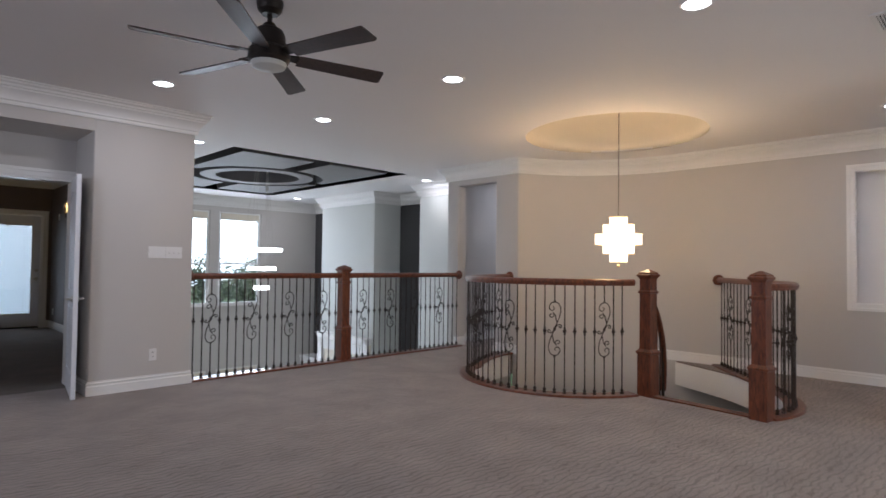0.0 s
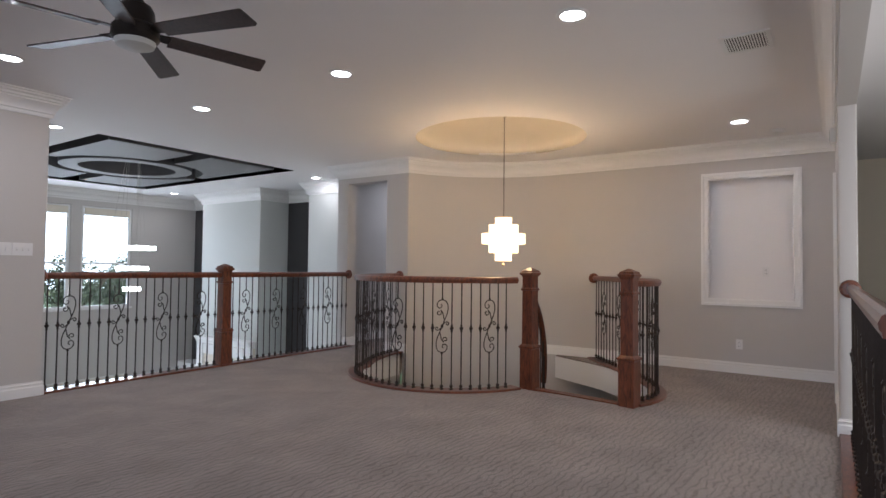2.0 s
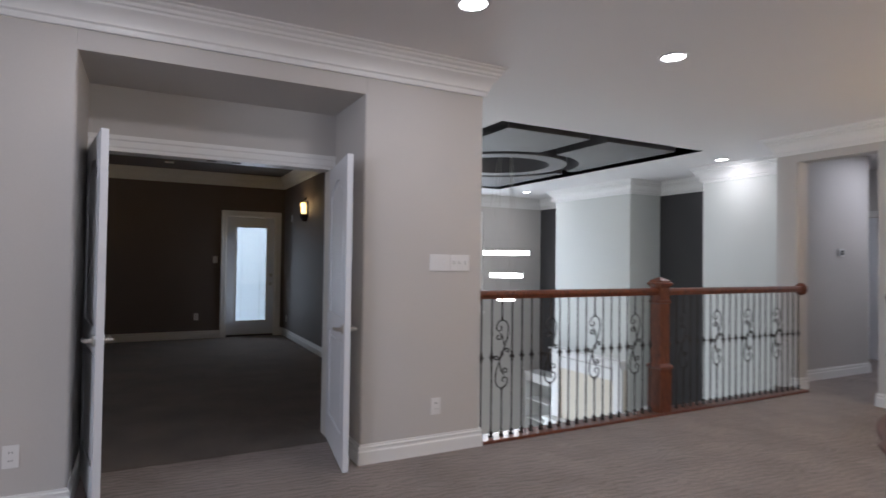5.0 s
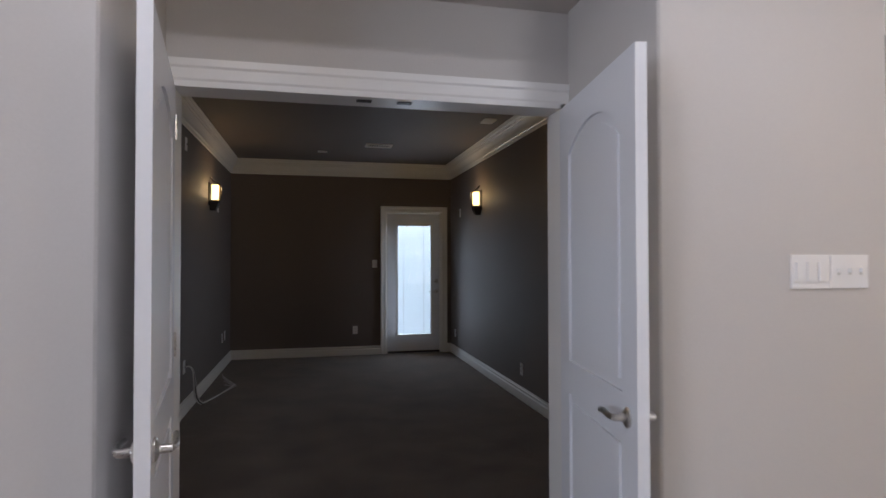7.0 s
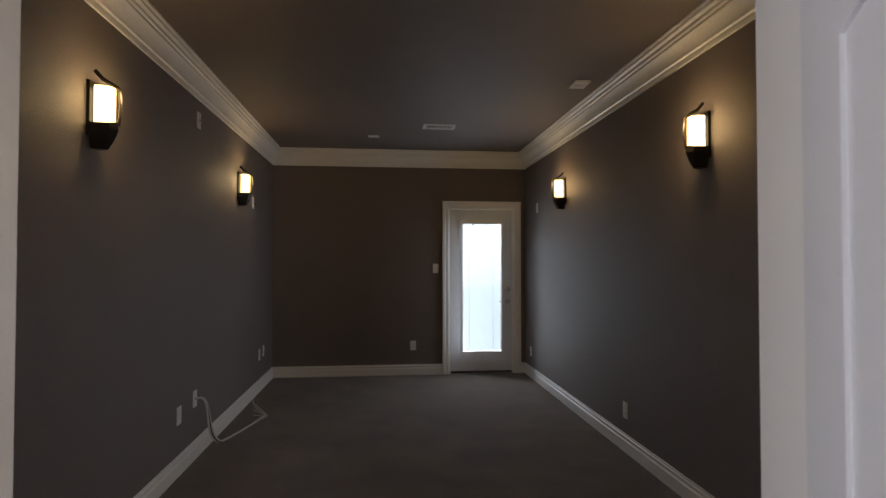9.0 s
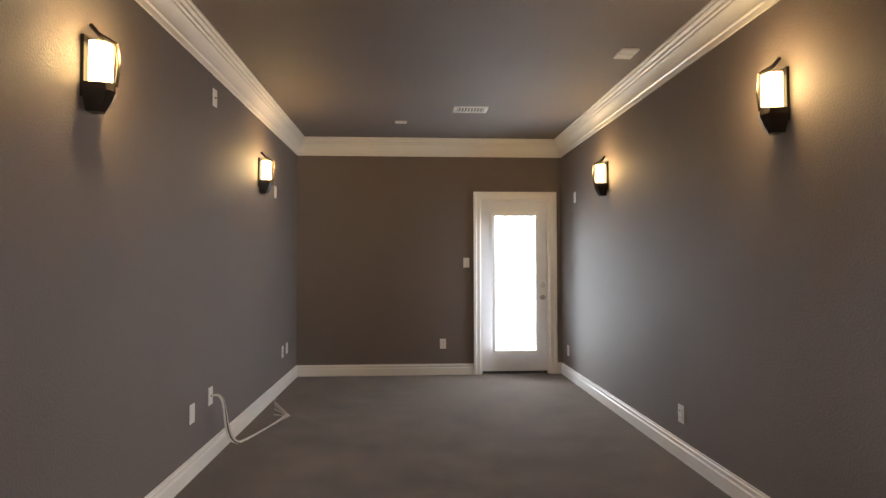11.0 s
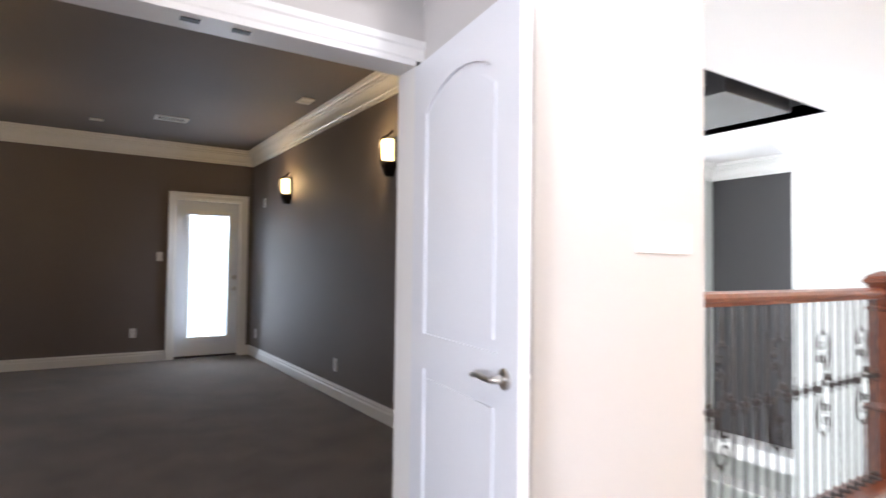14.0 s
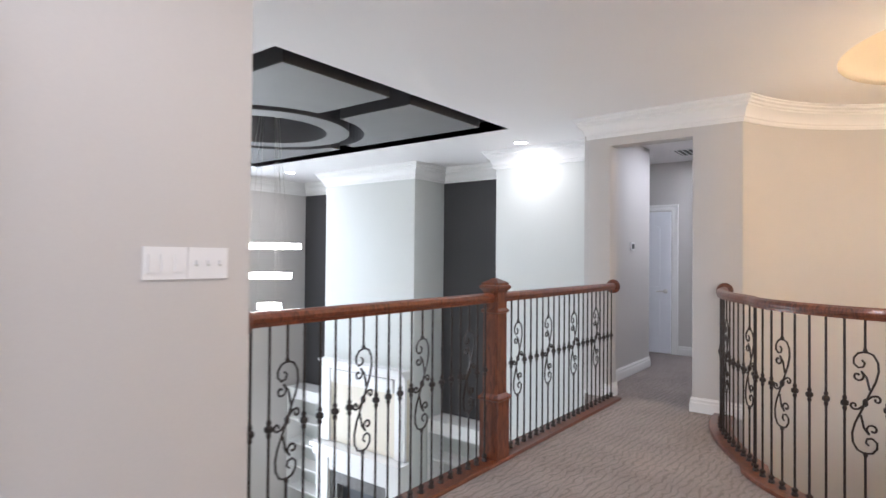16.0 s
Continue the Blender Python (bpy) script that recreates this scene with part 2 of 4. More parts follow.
# ---- mesh helpers ----
class Shape:
    """Collects solids into one mesh."""

    def __init__(self):
        self.v, self.f = [], []

    def add(self, verts, faces):
        k = len(self.v)
        self.v += [tuple(p) for p in verts]
        self.f += [tuple(i + k for i in q) for q in faces]
        return self

    def box(self, x0, y0, z0, x1, y1, z1, c=0.0):
        """A box, with chamfered upright edges where c is given."""
        if c <= 0:
            pts = [(x0, y0), (x1, y0), (x1, y1), (x0, y1)]
        else:
            pts = []
            for cx, cy, a0 in ((x0 + c, y0 + c, 180), (x1 - c, y0 + c, 270), (x1 - c, y1 - c, 0), (x0 + c, y1 - c, 90)):
                pts += [(cx + c * math.cos(radians(a0 + a)), cy + c * math.sin(radians(a0 + a))) for a in (0, 30, 60, 90)]
        return self.prism(pts, z0, z1)

    def prism(self, pts, z0, z1):
        n = len(pts)
        return self.add([(x, y, z0) for x, y in pts] + [(x, y, z1) for x, y in pts],
                        [tuple(range(n))[::-1], tuple(range(n, 2 * n))] + [(i, (i + 1) % n, n + (i + 1) % n, n + i) for i in range(n)])

    def lathe(self, cx, cy, prof, n=24):
        """A turned body from (radius, z) pairs."""
        m = len(prof)
        vs = [(cx + r * math.cos(math.tau * i / n), cy + r * math.sin(math.tau * i / n), z) for i in range(n) for r, z in prof]
        fs = [(i * m + j, ((i + 1) % n) * m + j, ((i + 1) % n) * m + j + 1, i * m + j + 1) for i in range(n) for j in range(m - 1)]
        return self.add(vs, fs)

    def tube(self, pts, r, n=6):
        """A round bar along points."""
        pts = [Vector(p) for p in pts]
        k, vs, up = len(pts), [], None
        for i, p in enumerate(pts):
            d = (pts[min(i + 1, k - 1)] - pts[max(i - 1, 0)]).normalized()
            if up is None:
                up = d.orthogonal().normalized()
            up = (up - d * up.dot(d)).normalized()
            w = d.cross(up)
            vs += [p + r * (up * math.cos(math.tau * j / n) + w * math.sin(math.tau * j / n)) for j in range(n)]
        fs = [(i * n + j, i * n + (j + 1) % n, (i + 1) * n + (j + 1) % n, (i + 1) * n + j) for i in range(k - 1) for j in range(n)]
        return self.add(vs, fs + [tuple(range(n))[::-1], tuple(range((k - 1) * n, k * n))])

    def sweep(self, path, prof, closed=False):
        """A moulding: profile (outwards to the right of the path, z) along a plan path, mitred."""
        k, m, vs = len(path), len(prof), []
        P = [Vector(p) for p in path]
        for i, p in enumerate(P):
            a = (p - P[i - 1]).normalized() if (i or closed) else None
            b = (P[(i + 1) % k] - p).normalized() if (i < k - 1 or closed) else None
            a, b = a or b, b or a
            na, nb = Vector((a.y, -a.x)), Vector((b.y, -b.x))
            nn = (na + nb).normalized()
            s = 1 / max(0.3, nn.dot(na))
            vs += [(p.x + nn.x * s * u, p.y + nn.y * s * u, z) for u, z in prof]
        fs = [(i * m + j, ((i + 1) % k) * m + j, ((i + 1) % k) * m + (j + 1) % m, i * m + (j + 1) % m)
              for i in range(k if closed else k - 1) for j in range(m)]
        if not closed:
            fs += [tuple(range(m)), tuple(range((k - 1) * m, k * m))[::-1]]
        return self.add(vs, fs)

    def mesh(self, name, mat, smooth=False):
        me = bpy.data.meshes.new(name)
        me.from_pydata(self.v, [], self.f)
        bm = bmesh.new()
        bm.from_mesh(me)
        bmesh.ops.recalc_face_normals(bm, faces=bm.faces)
        if smooth:
            for e in bm.edges:
                e.smooth = len(e.link_faces) == 2 and e.calc_face_angle(0) < radians(20)
            for f in bm.faces:
                f.smooth = True
        bm.to_mesh(me)
        bm.free()
        me.materials.append(mat)
        return me


def part(name, shape, mat, parent=None, label="", smooth=False, m=None):
    ob = new(name, shape if isinstance(shape, bpy.types.Mesh) else shape.mesh(name, mat, smooth))
    if parent is not None:
        ob.parent = parent
    if m is not None:
        ob.matrix_basis = m
    return tagged(ob, label)


def structure(name, shape, mat, label, category, smooth=False):
    return tagged(part(name, shape, mat, None, "", smooth), label, category, "", "structure")


def thing(name, x, y, z, label, category, group="", rz=0):
    ob = new(name)
    ob.empty_display_size = 0.1
    ob.matrix_basis = pose(x, y, z, 0, 0, rz)
    return tagged(ob, label, category, group)


def arc(cx, cy, r, a0, a1, n):
    return [(cx + r * math.cos(radians(a0 + (a1 - a0) * i / n)), cy + r * math.sin(radians(a0 + (a1 - a0) * i / n))) for i in range(n + 1)]


def bezier(p0, p1, p2, p3, n):
    out = []
    for i in range(n + 1):
        t = i / n
        out.append(tuple((1 - t) ** 3 * a + 3 * t * (1 - t) ** 2 * b + 3 * t * t * (1 - t) * c + t ** 3 * d for a, b, c, d in zip(p0, p1, p2, p3)))
    return out


def holed(outer, holes, z0, z1):
    """A flat slab with openings through it."""
    bm = bmesh.new()
    rings = []
    for loop in [outer] + holes:
        vs = [bm.verts.new((x, y, z0)) for x, y in loop]
        rings.append(vs)
        for i in range(len(vs)):
            bm.edges.new((vs[i], vs[(i + 1) % len(vs)]))
    bmesh.ops.triangle_fill(bm, use_beauty=True, use_dissolve=False, edges=bm.edges[:])
    res = bmesh.ops.extrude_face_region(bm, geom=bm.faces[:])
    bmesh.ops.translate(bm, vec=(0, 0, z1 - z0), verts=[g for g in res["geom"] if isinstance(g, bmesh.types.BMVert)])
    bmesh.ops.recalc_face_normals(bm, faces=bm.faces)
    me = bpy.data.meshes.new("slab")
    bm.to_mesh(me)
    bm.free()
    return me


# ---- plan ----
WY = 5.75                      # gallery face of the theatre wall
XE = 6.265                     # wall with the hall opening
XS = 7.5                       # stair side wall with the framed opening
CW = (5.68, 2.98, 1.82)        # curved stair wall: centre and radius
CORNER_Y = CW[1] + math.sqrt(CW[2] ** 2 - (XE - CW[0]) ** 2)
LOW = -3.3                     # floor of the great room
TX0, TX1, TY0, TY1 = -0.9, 2.18, 6.54, 12.33
RAIL_Y = 5.83
SY, SB = -0.26, -0.38          # south wall faces

left_path = bezier((6.26, 4.84), (5.8, 4.84), (5.36, 4.64), (4.97, 4.36), 12)[:-1] + arc(5.5, 3.45, 1.1, 120.5, 250, 30)
right_path = bezier((5.12, 1.25), (5.95, 0.9), (6.45, 1.65), (7.49, 2.45), 28)
wall_arc_top = math.degrees(math.asin((CORNER_Y - CW[1]) / CW[2]))
stair_arc = arc(CW[0], CW[1], CW[2], wall_arc_top, 0, 30)

right_edge = bezier((5.12, 1.25), (5.95, 0.9), (6.4, 1.5), (6.85, 1.95), 20) + bezier((6.85, 1.95), (7.1, 2.2), (7.2, 2.5), (7.47, 2.98), 10)[1:]
# floors
edge_left = [(x - 0.0, y) for x, y in left_path]
well = edge_left + right_path
floor_outline = ([(WEST, SOUTH), (1.62, SOUTH), (1.62, -0.42), (XS + 0.1, -0.42), (XS + 0.1, 2.98)] + right_edge[::-1] + edge_left[::-1]
                 + [(XE, 4.84), (9.4, 4.84), (9.4, 7.2), (8.2, 7.2), (8.2, 6.12), (XE, 6.12), (XE, 5.92), (2.22, 5.92), (2.22, 6.3), (WEST, 6.3)])
slab = holed(floor_outline, [], -0.3, 0.0)
slab.materials.append(CARPET)
tagged(new("floor", slab), "grey-brown carpet with carved wavy ribs", "carpet floor", "", "structure")
structure("floor_theatre", Shape().box(-1.1, 6.3, -0.3, 2.22, 12.5, 0.002), CARPET_PLAIN, "brown plush carpet in the dark theatre room", "carpet floor")
structure("floor_great_room", Shape().box(2.0, -4.6, LOW - 0.1, 9.5, 12.8, LOW), TILE, "cream tile floor on the storey below", "tile floor")
fascia = Shape().sweep(edge_left, [(0.0, -0.02), (-0.02, -0.02), (-0.02, -0.31), (0.0, -0.31)])
structure("trim_stair_fascia", fascia, TRIM, "white fascia round the stairwell edge", "fascia", True)
structure("trim_stair_fascia_south", Shape().sweep(right_edge, [(0.0, -0.02), (-0.02, -0.02), (-0.02, -0.31), (0.0, -0.31)]), TRIM, "white fascia under the curved landing edge", "fascia", True)

# ceiling with the dome and coffer openings
DOME = (5.85, 3.02, 1.0)
CF = (3.15, 6.94, 6.13, 11.5)
ceil = holed([(WEST - 0.1, SOUTH - 0.1), (9.6, SOUTH - 0.1), (9.6, 12.8), (2.17, 12.8), (2.17, 5.9), (WEST - 0.1, 5.9)],
             [arc(*DOME, 0, 360 - 360 / 64, 63), [(CF[0], CF[1]), (CF[2], CF[1]), (CF[2], CF[3]), (CF[0], CF[3])]], H, H + 0.12)
ceil.materials.append(WHITE)
tagged(new("ceiling", ceil), "white painted ceiling over the gallery and great room", "ceiling", "", "structure")
dome = Shape().lathe(DOME[0], DOME[1], [(1.0, H + 0.0), (1.0, H + 0.03)] + [(1.0 * math.cos(radians(a)) + 1e-4, H + 0.03 + 0.3 * math.sin(radians(a))) for a in range(6, 91, 7)], 64)
structure("ceiling_dome", dome, GOLD, "shallow beige ceiling dome above the stair", "ceiling dome", True)
structure("ceiling_theatre", Shape().box(TX0 - 0.1, 6.42, H, TX1 + 0.03, 12.45, H + 0.1), TAUPE, "taupe painted theatre ceiling", "ceiling")

# coffer over the great room: black tray, grey panels with a round cut, hanging ring
tray = Shape()
x0, y0, x1, y1 = CF
for b in ((x0 - 0.05, y0, x0, y1), (x1, y0, x1 + 0.05, y1), (x0, y0 - 0.05, x1, y0), (x0, y1, x1, y1 + 0.05)):
    tray.box(b[0], b[1], H + 0.001, b[2], b[3], H + 0.5)
structure("ceiling_coffer", tray, COFFER_DARK, "black upright sides of the recessed ceiling coffer", "ceiling coffer")
structure("ceiling_coffer_top", Shape().box(x0 - 0.1, y0 - 0.1, H + 0.5, x1 + 0.1, y1 + 0.1, H + 0.56), WHITE, "white painted top of the recessed coffer", "ceiling coffer")
ccx, ccy = (x0 + x1) / 2, (y0 + y1) / 2
panels, faces = Shape(), Shape()
for sx, sy in ((1, 1), (-1, 1), (-1, -1), (1, -1)):
    hx, hy, gap, rc = (x1 - x0) / 2 - 0.23, (y1 - y0) / 2 - 0.23, 0.14, 1.12
    a0, a1 = math.asin(gap / rc), math.acos(gap / rc)
    pts = [(gap, hy), (hx, hy), (hx, gap)] + [(rc * math.cos(a0 + (a1 - a0) * i / 14), rc * math.sin(a0 + (a1 - a0) * i / 14)) for i in range(15)]
    pts = [(ccx + sx * p, ccy + sy * q) for p, q in pts]
    panels.prism(pts, H + 0.012, H + 0.34)
    faces.prism(pts, H + 0.004, H + 0.0115)
structure("ceiling_coffer_panels", panels, COFFER_DARK, "black sides of the dropped coffer panels", "ceiling coffer")
structure("ceiling_coffer_faces", faces, COFFER_GREY, "grey undersides of the dropped coffer panels", "ceiling coffer")
structure("ceiling_coffer_ring", Shape().lathe(ccx, ccy, [(0.7, H + 0.012), (0.95, H + 0.012), (0.95, H + 0.34), (0.7, H + 0.34), (0.7, H + 0.012)], 64), COFFER_DARK, "black sides of the dropped coffer ring", "ceiling coffer", True)
structure("ceiling_coffer_ring_face", Shape().lathe(ccx, ccy, [(0.7, H + 0.004), (0.95, H + 0.004), (0.95, H + 0.0115), (0.7, H + 0.0115), (0.7, H + 0.004)], 64), COFFER_GREY, "grey underside of the dropped coffer ring", "ceiling coffer", True)

# gallery walls
NX0, NX1, NZ = -0.31, 1.29, 2.43
north = Shape()
north.box(WEST, WY, 0, NX0, 6.42, H, 0.018)
north.box(NX1, WY, 0, 2.2, 6.42, H, 0.018)
north.box(NX0 - 0.03, WY + 0.004, NZ, NX1 + 0.03, 6.42, H)
structure("wall_north", north, PAINT, "greige painted wall with a deep niche round the double doors", "wall", True)
OY0, OY1, OZ = 5.11, 5.865, 2.46
east = Shape().box(XE, OY1, 0, XE + 0.18, 6.09, H, 0.015).box(XE, CORNER_Y, 0, XE + 0.18, OY0, H, 0.015).box(XE + 0.003, OY0 - 0.02, OZ, XE + 0.177, OY1 + 0.02, H)
structure("wall_east", east, PAINT, "greige wall with a square opening to the hall", "wall", True)
curved = Shape().sweep(stair_arc + [(XS, 2.4)], [(0.0, LOW), (0.0, H), (-0.12, H), (-0.12, LOW)])
structure("wall_stair_curved", curved, PAINT, "greige curved stair wall lit warmly", "wall", True)
WIN = (0.05, 1.1, 0.79, 2.39)
side = Shape().box(XS, WIN[1] - 0.06, -0.3, XS + 0.12, 2.4, H).box(XS, SB, -0.3, XS + 0.12, WIN[0] + 0.06, H)
side.box(XS, WIN[0] + 0.06, -0.3, XS + 0.12, WIN[1] - 0.06, WIN[2] + 0.06).box(XS, WIN[0] + 0.06, WIN[3] - 0.06, XS + 0.12, WIN[1] - 0.06, H)
side.box(XS, SB, LOW, XS + 0.12, 2.4, -0.3)
structure("wall_stair_side", side, PAINT, "greige wall with a white framed opening", "wall")
SX = 5.1
south = Shape().box(SX, SB, 0, 6.35, SY, H, 0.015).box(7.2, SB, 0, XS - 0.002, SY, H).box(6.35, SB, 2.08, 7.2, SY, H).box(1.5, SB, 2.45, SX, SY, H)
south.box(1.5, -4.5, 0, 1.62, -0.46, H)
structure("wall_south", south, PAINT, "greige wall with a doorway and a railed opening", "wall", True)
outer = Shape().box(WEST - 0.12, SOUTH, 0, WEST, 0.1, H).box(WEST - 0.12, 2.9, 0, WEST, 5.9, H).box(WEST - 0.12, 0.1, 0, WEST, 2.9, 0.6).box(WEST - 0.12, 0.1, 2.4, WEST, 2.9, H)
outer.box(WEST, SOUTH - 0.12, 0, 1.62, SOUTH, H)
structure("wall_west", outer, PAINT, "greige walls closing the gallery", "wall")
structure("wall_foyer", Shape().box(1.62, -3.1, LOW, 9.6, -3.0, H).box(9.5, -3.0, LOW, 9.6, 4.8, H).box(1.5, -3.0, LOW, 1.6, 5.7, -0.3), CREAM, "cream wall beyond the railed opening", "wall")
structure("wall_stair_north", Shape().box(2.2, 4.95, LOW, XE + 0.18, 5.05, -0.3), PAINT, "greige wall under the gallery bridge", "wall")
# hall beyond the opening
hall = Shape().box(XE + 0.18, 6.09, 0, 8.16, 6.21, H).box(8.04, 6.21, 0, 8.16, 7.2, H).box(9.3, 4.7, 0, 9.42, 7.3, H).box(XE + 0.18, 4.72, 0, 9.4, 4.84, H).box(8.0, 7.2, 0, 9.4, 7.32, H)
structure("wall_hall", hall, PAINT, "greige hall walls", "wall")
# great room
PX, PY = 7.21, 7.78             # corner of the pier
FX, FY0, FY1, DX = 7.24, 9.21, 11.17, 7.96
structure("wall_great_east", Shape().box(DX, 6.3, LOW, DX + 0.12, GN + 0.12, H), CHARCOAL, "charcoal wall panels beside the chimney breast", "wall")
structure("wall_great_pilaster", Shape().box(PX, 6.21, LOW, DX - 0.004, PY, H, 0.01), PALE, "pale grey wall pier", "wall", True)
structure("wall_chimney_breast", Shape().box(FX, FY0, LOW, DX - 0.004, FY1, H, 0.01), PALE, "pale grey chimney breast", "wall", True)
structure("wall_great_south", Shape().box(XE + 0.18, 6.21, LOW, DX, 6.3, -0.3).box(2.2, 5.8, LOW, XE + 0.3, 5.9, -0.3), PALE, "pale wall under the gallery", "wall")
structure("wall_great_west", Shape().box(TX1 + 0.024, 6.43, LOW, 2.25, GN, H), PALE, "pale wall of the great room", "wall")
gw = Shape()
WINS = [(4.14, 5.21), (5.42, 6.44)]
cols = [(2.2, 4.14), (5.21, 5.42), (6.44, DX)]
for a, b in cols:
    gw.box(a, GN, LOW, b, GN + 0.16, H)
for a, b in WINS:
    gw.box(a, GN, 2.4, b, GN + 0.16, H).box(a, GN, -1.2, b, GN + 0.16, 0.26).box(a, GN, LOW, b, GN + 0.16, LOW + 0.5)
structure("wall_great_north", gw, PAINT, "greige great room wall with tall windows", "wall")
# theatre
DR = (1.24, 2.02)
TL = "dark taupe textured theatre wall"
structure("wall_theatre_west", Shape().box(TX0 - 0.1, 6.54, 0, TX0, TY1, H), TAUPE, TL, "wall")
structure("wall_theatre_east", Shape().box(TX1, 6.54, 0, TX1 + 0.02, TY1, H), TAUPE, TL, "wall")
structure("wall_theatre_north", Shape().box(TX0 - 0.1, TY1, 0, DR[0] - 0.02, TY1 + 0.14, H).box(DR[1] + 0.02, TY1, 0, TX1 + 0.02, TY1 + 0.14, H).box(DR[0] - 0.02, TY1, 2.06, DR[1] + 0.02, TY1 + 0.14, H), TAUPE, TL, "wall")
DO0, DO1, DOZ = -0.305, 1.272, 2.03
structure("wall_theatre_south", Shape().box(TX0 - 0.1, 6.48, 0, DO0, 6.54, H).box(DO1, 6.48, 0, TX1 + 0.02, 6.54, H).box(DO0, 6.48, DOZ, DO1, 6.54, H), TAUPE, TL, "wall")
structure("wall_niche_back", Shape().box(NX0 - 0.1, 6.422, 0, DO0, 6.478, H).box(DO1, 6.422, 0, NX1 + 0.1, 6.478, H).box(DO0, 6.422, DOZ, DO1, 6.478, H), PAINT, "greige wall at the back of the door niche", "wall")


# ---- trim ----
CROWN = [(0, H), (0, H - 0.2), (0.014, H - 0.2), (0.018, H - 0.186), (0.018, H - 0.17), (0.03, H - 0.162), (0.03, H - 0.15), (0.038, H - 0.125), (0.056, H - 0.098), (0.08, H - 0.08), (0.08, H - 0.066), (0.094, H - 0.06), (0.094, H - 0.042), (0.112, H - 0.03), (0.112, H - 0.014), (0.128, H - 0.01), (0.128, H)]
BASE = [(0, 0), (0.016, 0), (0.016, 0.082), (0.01, 0.09), (0.01, 0.102), (0.013, 0.106), (0.013, 0.113), (0.006, 0.118), (0.006, 0.13), (0, 0.13)]


def trim(name, path, prof, label, mat=None):
    structure(name, Shape().sweep(path, prof), mat or TRIM, label, "moulding", True)


CL, BL = "white stepped crown moulding", "white profiled baseboard"
trim("trim_crown_north", [(WEST, WY), (2.2, WY), (2.2, 6.42)], CROWN, CL)
trim("trim_crown_east", [(XE + 0.18, 6.09), (XE, 6.09), (XE, CORNER_Y)] + stair_arc[1:] + [(XS, 2.4), (XS, SY), (1.5, SY)], CROWN, CL)
trim("trim_crown_great", [(2.25, 6.5), (2.25, GN), (DX, GN), (DX, FY1), (FX, FY1), (FX, FY0), (DX, FY0), (DX, PY), (PX, PY), (PX, 6.21)], [(u * 1.15, H - (H - z) * 1.15) for u, z in CROWN], CL)
trim("trim_crown_theatre", [(TX0, TY0), (TX0, TY1), (TX1, TY1), (TX1, TY0)], [(u * 0.8, z) for u, z in CROWN], "white glossy theatre crown moulding")
trim("baseboard_north_west", [(WEST, WY), (NX0, WY), (NX0, 6.4)], BASE, BL)
trim("baseboard_north", [(NX1, 6.4), (NX1, WY), (2.2, WY), (2.2, 5.9)], BASE, BL)
trim("baseboard_east", [(XE, 5.93), (XE, OY1), (XE + 0.18, OY1)], BASE, BL)
trim("baseboard_east_corner", [(XE + 0.18, OY0), (XE, OY0), (XE, CORNER_Y)], BASE, BL)
trim("baseboard_hall", [(XE + 0.18, 6.09), (8.16, 6.09), (8.16, 7.2)], BASE, BL)
trim("baseboard_hall_end", [(9.3, 6.04), (9.3, 4.84)], BASE, BL)
trim("baseboard_stair_side", stair_arc[24:] + [(XS, 2.4), (XS, SY), (7.2, SY)], BASE, BL)
trim("baseboard_south", [(6.3, SY), (SX, SY), (SX, SB)], BASE, BL)
trim("baseboard_theatre", [(TX0, TY0), (TX0, TY1), (DR[0] - 0.1, TY1)], BASE, "white theatre baseboard")
trim("baseboard_theatre_east", [(DR[1] + 0.1, TY1), (TX1, TY1), (TX1, TY0)], BASE, "white theatre baseboard")

CAS = [(0.0, 0.0), (0.0, 0.014), (0.012, 0.02), (0.05, 0.02), (0.058, 0.026), (0.085, 0.026), (0.085, 0.0)]


def casing(name, along, face, a0, a1, z0, z1, out, label, bottom=False):
    """A mitred door or window casing. along: 'x' or 'y'; face: the wall's plane; out: +1 or -1, the side it faces."""
    s = Shape()
    path = [(a0, z0), (a0, z1), (a1, z1), (a1, z0)]
    k, m, vs = 4, len(CAS), []
    P = [Vector(p) for p in path]
    for i, p in enumerate(P):
        a = (p - P[i - 1]).normalized() if (i or bottom) else None
        b = (P[(i + 1) % k] - p).normalized() if (i < k - 1 or bottom) else None
        a, b = a or b, b or a
        na, nb = Vector((-a.y, a.x)), Vector((-b.y, b.x))
        nn = (na + nb).normalized()
        q = 1 / nn.dot(na)
        for u, w in CAS:
            h, z = p.x + nn.x * q * u, p.y + nn.y * q * u
            vs.append((h, face + out * w, z) if along == "x" else (face + out * w, h, z))
    n = k if bottom else k - 1
    fs = [(i * m + j, ((i + 1) % k) * m + j, ((i + 1) % k) * m + (j + 1) % m, i * m + (j + 1) % m) for i in range(n) for j in range(m)]
    s.add(vs, fs)
    structure(name, s, TRIM, label, "casing")


casing("trim_theatre_door_casing", "x", 6.421, DO0 + 0.01, DO1 - 0.01, 0, DOZ, -1, "white casing round the theatre double doors")
structure("trim_theatre_door_jamb", Shape().box(DO0, 6.4, 0, DO0 + 0.02, 6.545, DOZ).box(DO1 - 0.02, 6.4, 0, DO1, 6.545, DOZ).box(DO0, 6.4, DOZ - 0.02, DO1, 6.545, DOZ + 0.002), TRIM, "white door jamb", "jamb")
casing("trim_balcony_door_casing", "x", TY1, DR[0] - 0.015, DR[1] + 0.015, 0, 2.045, -1, "white casing round the glazed balcony door")
casing("trim_framed_opening", "y", XS, WIN[0] + 0.085, WIN[1] - 0.085, WIN[2] + 0.085, WIN[3] - 0.085, -1, "white moulded frame round the wall opening", True)
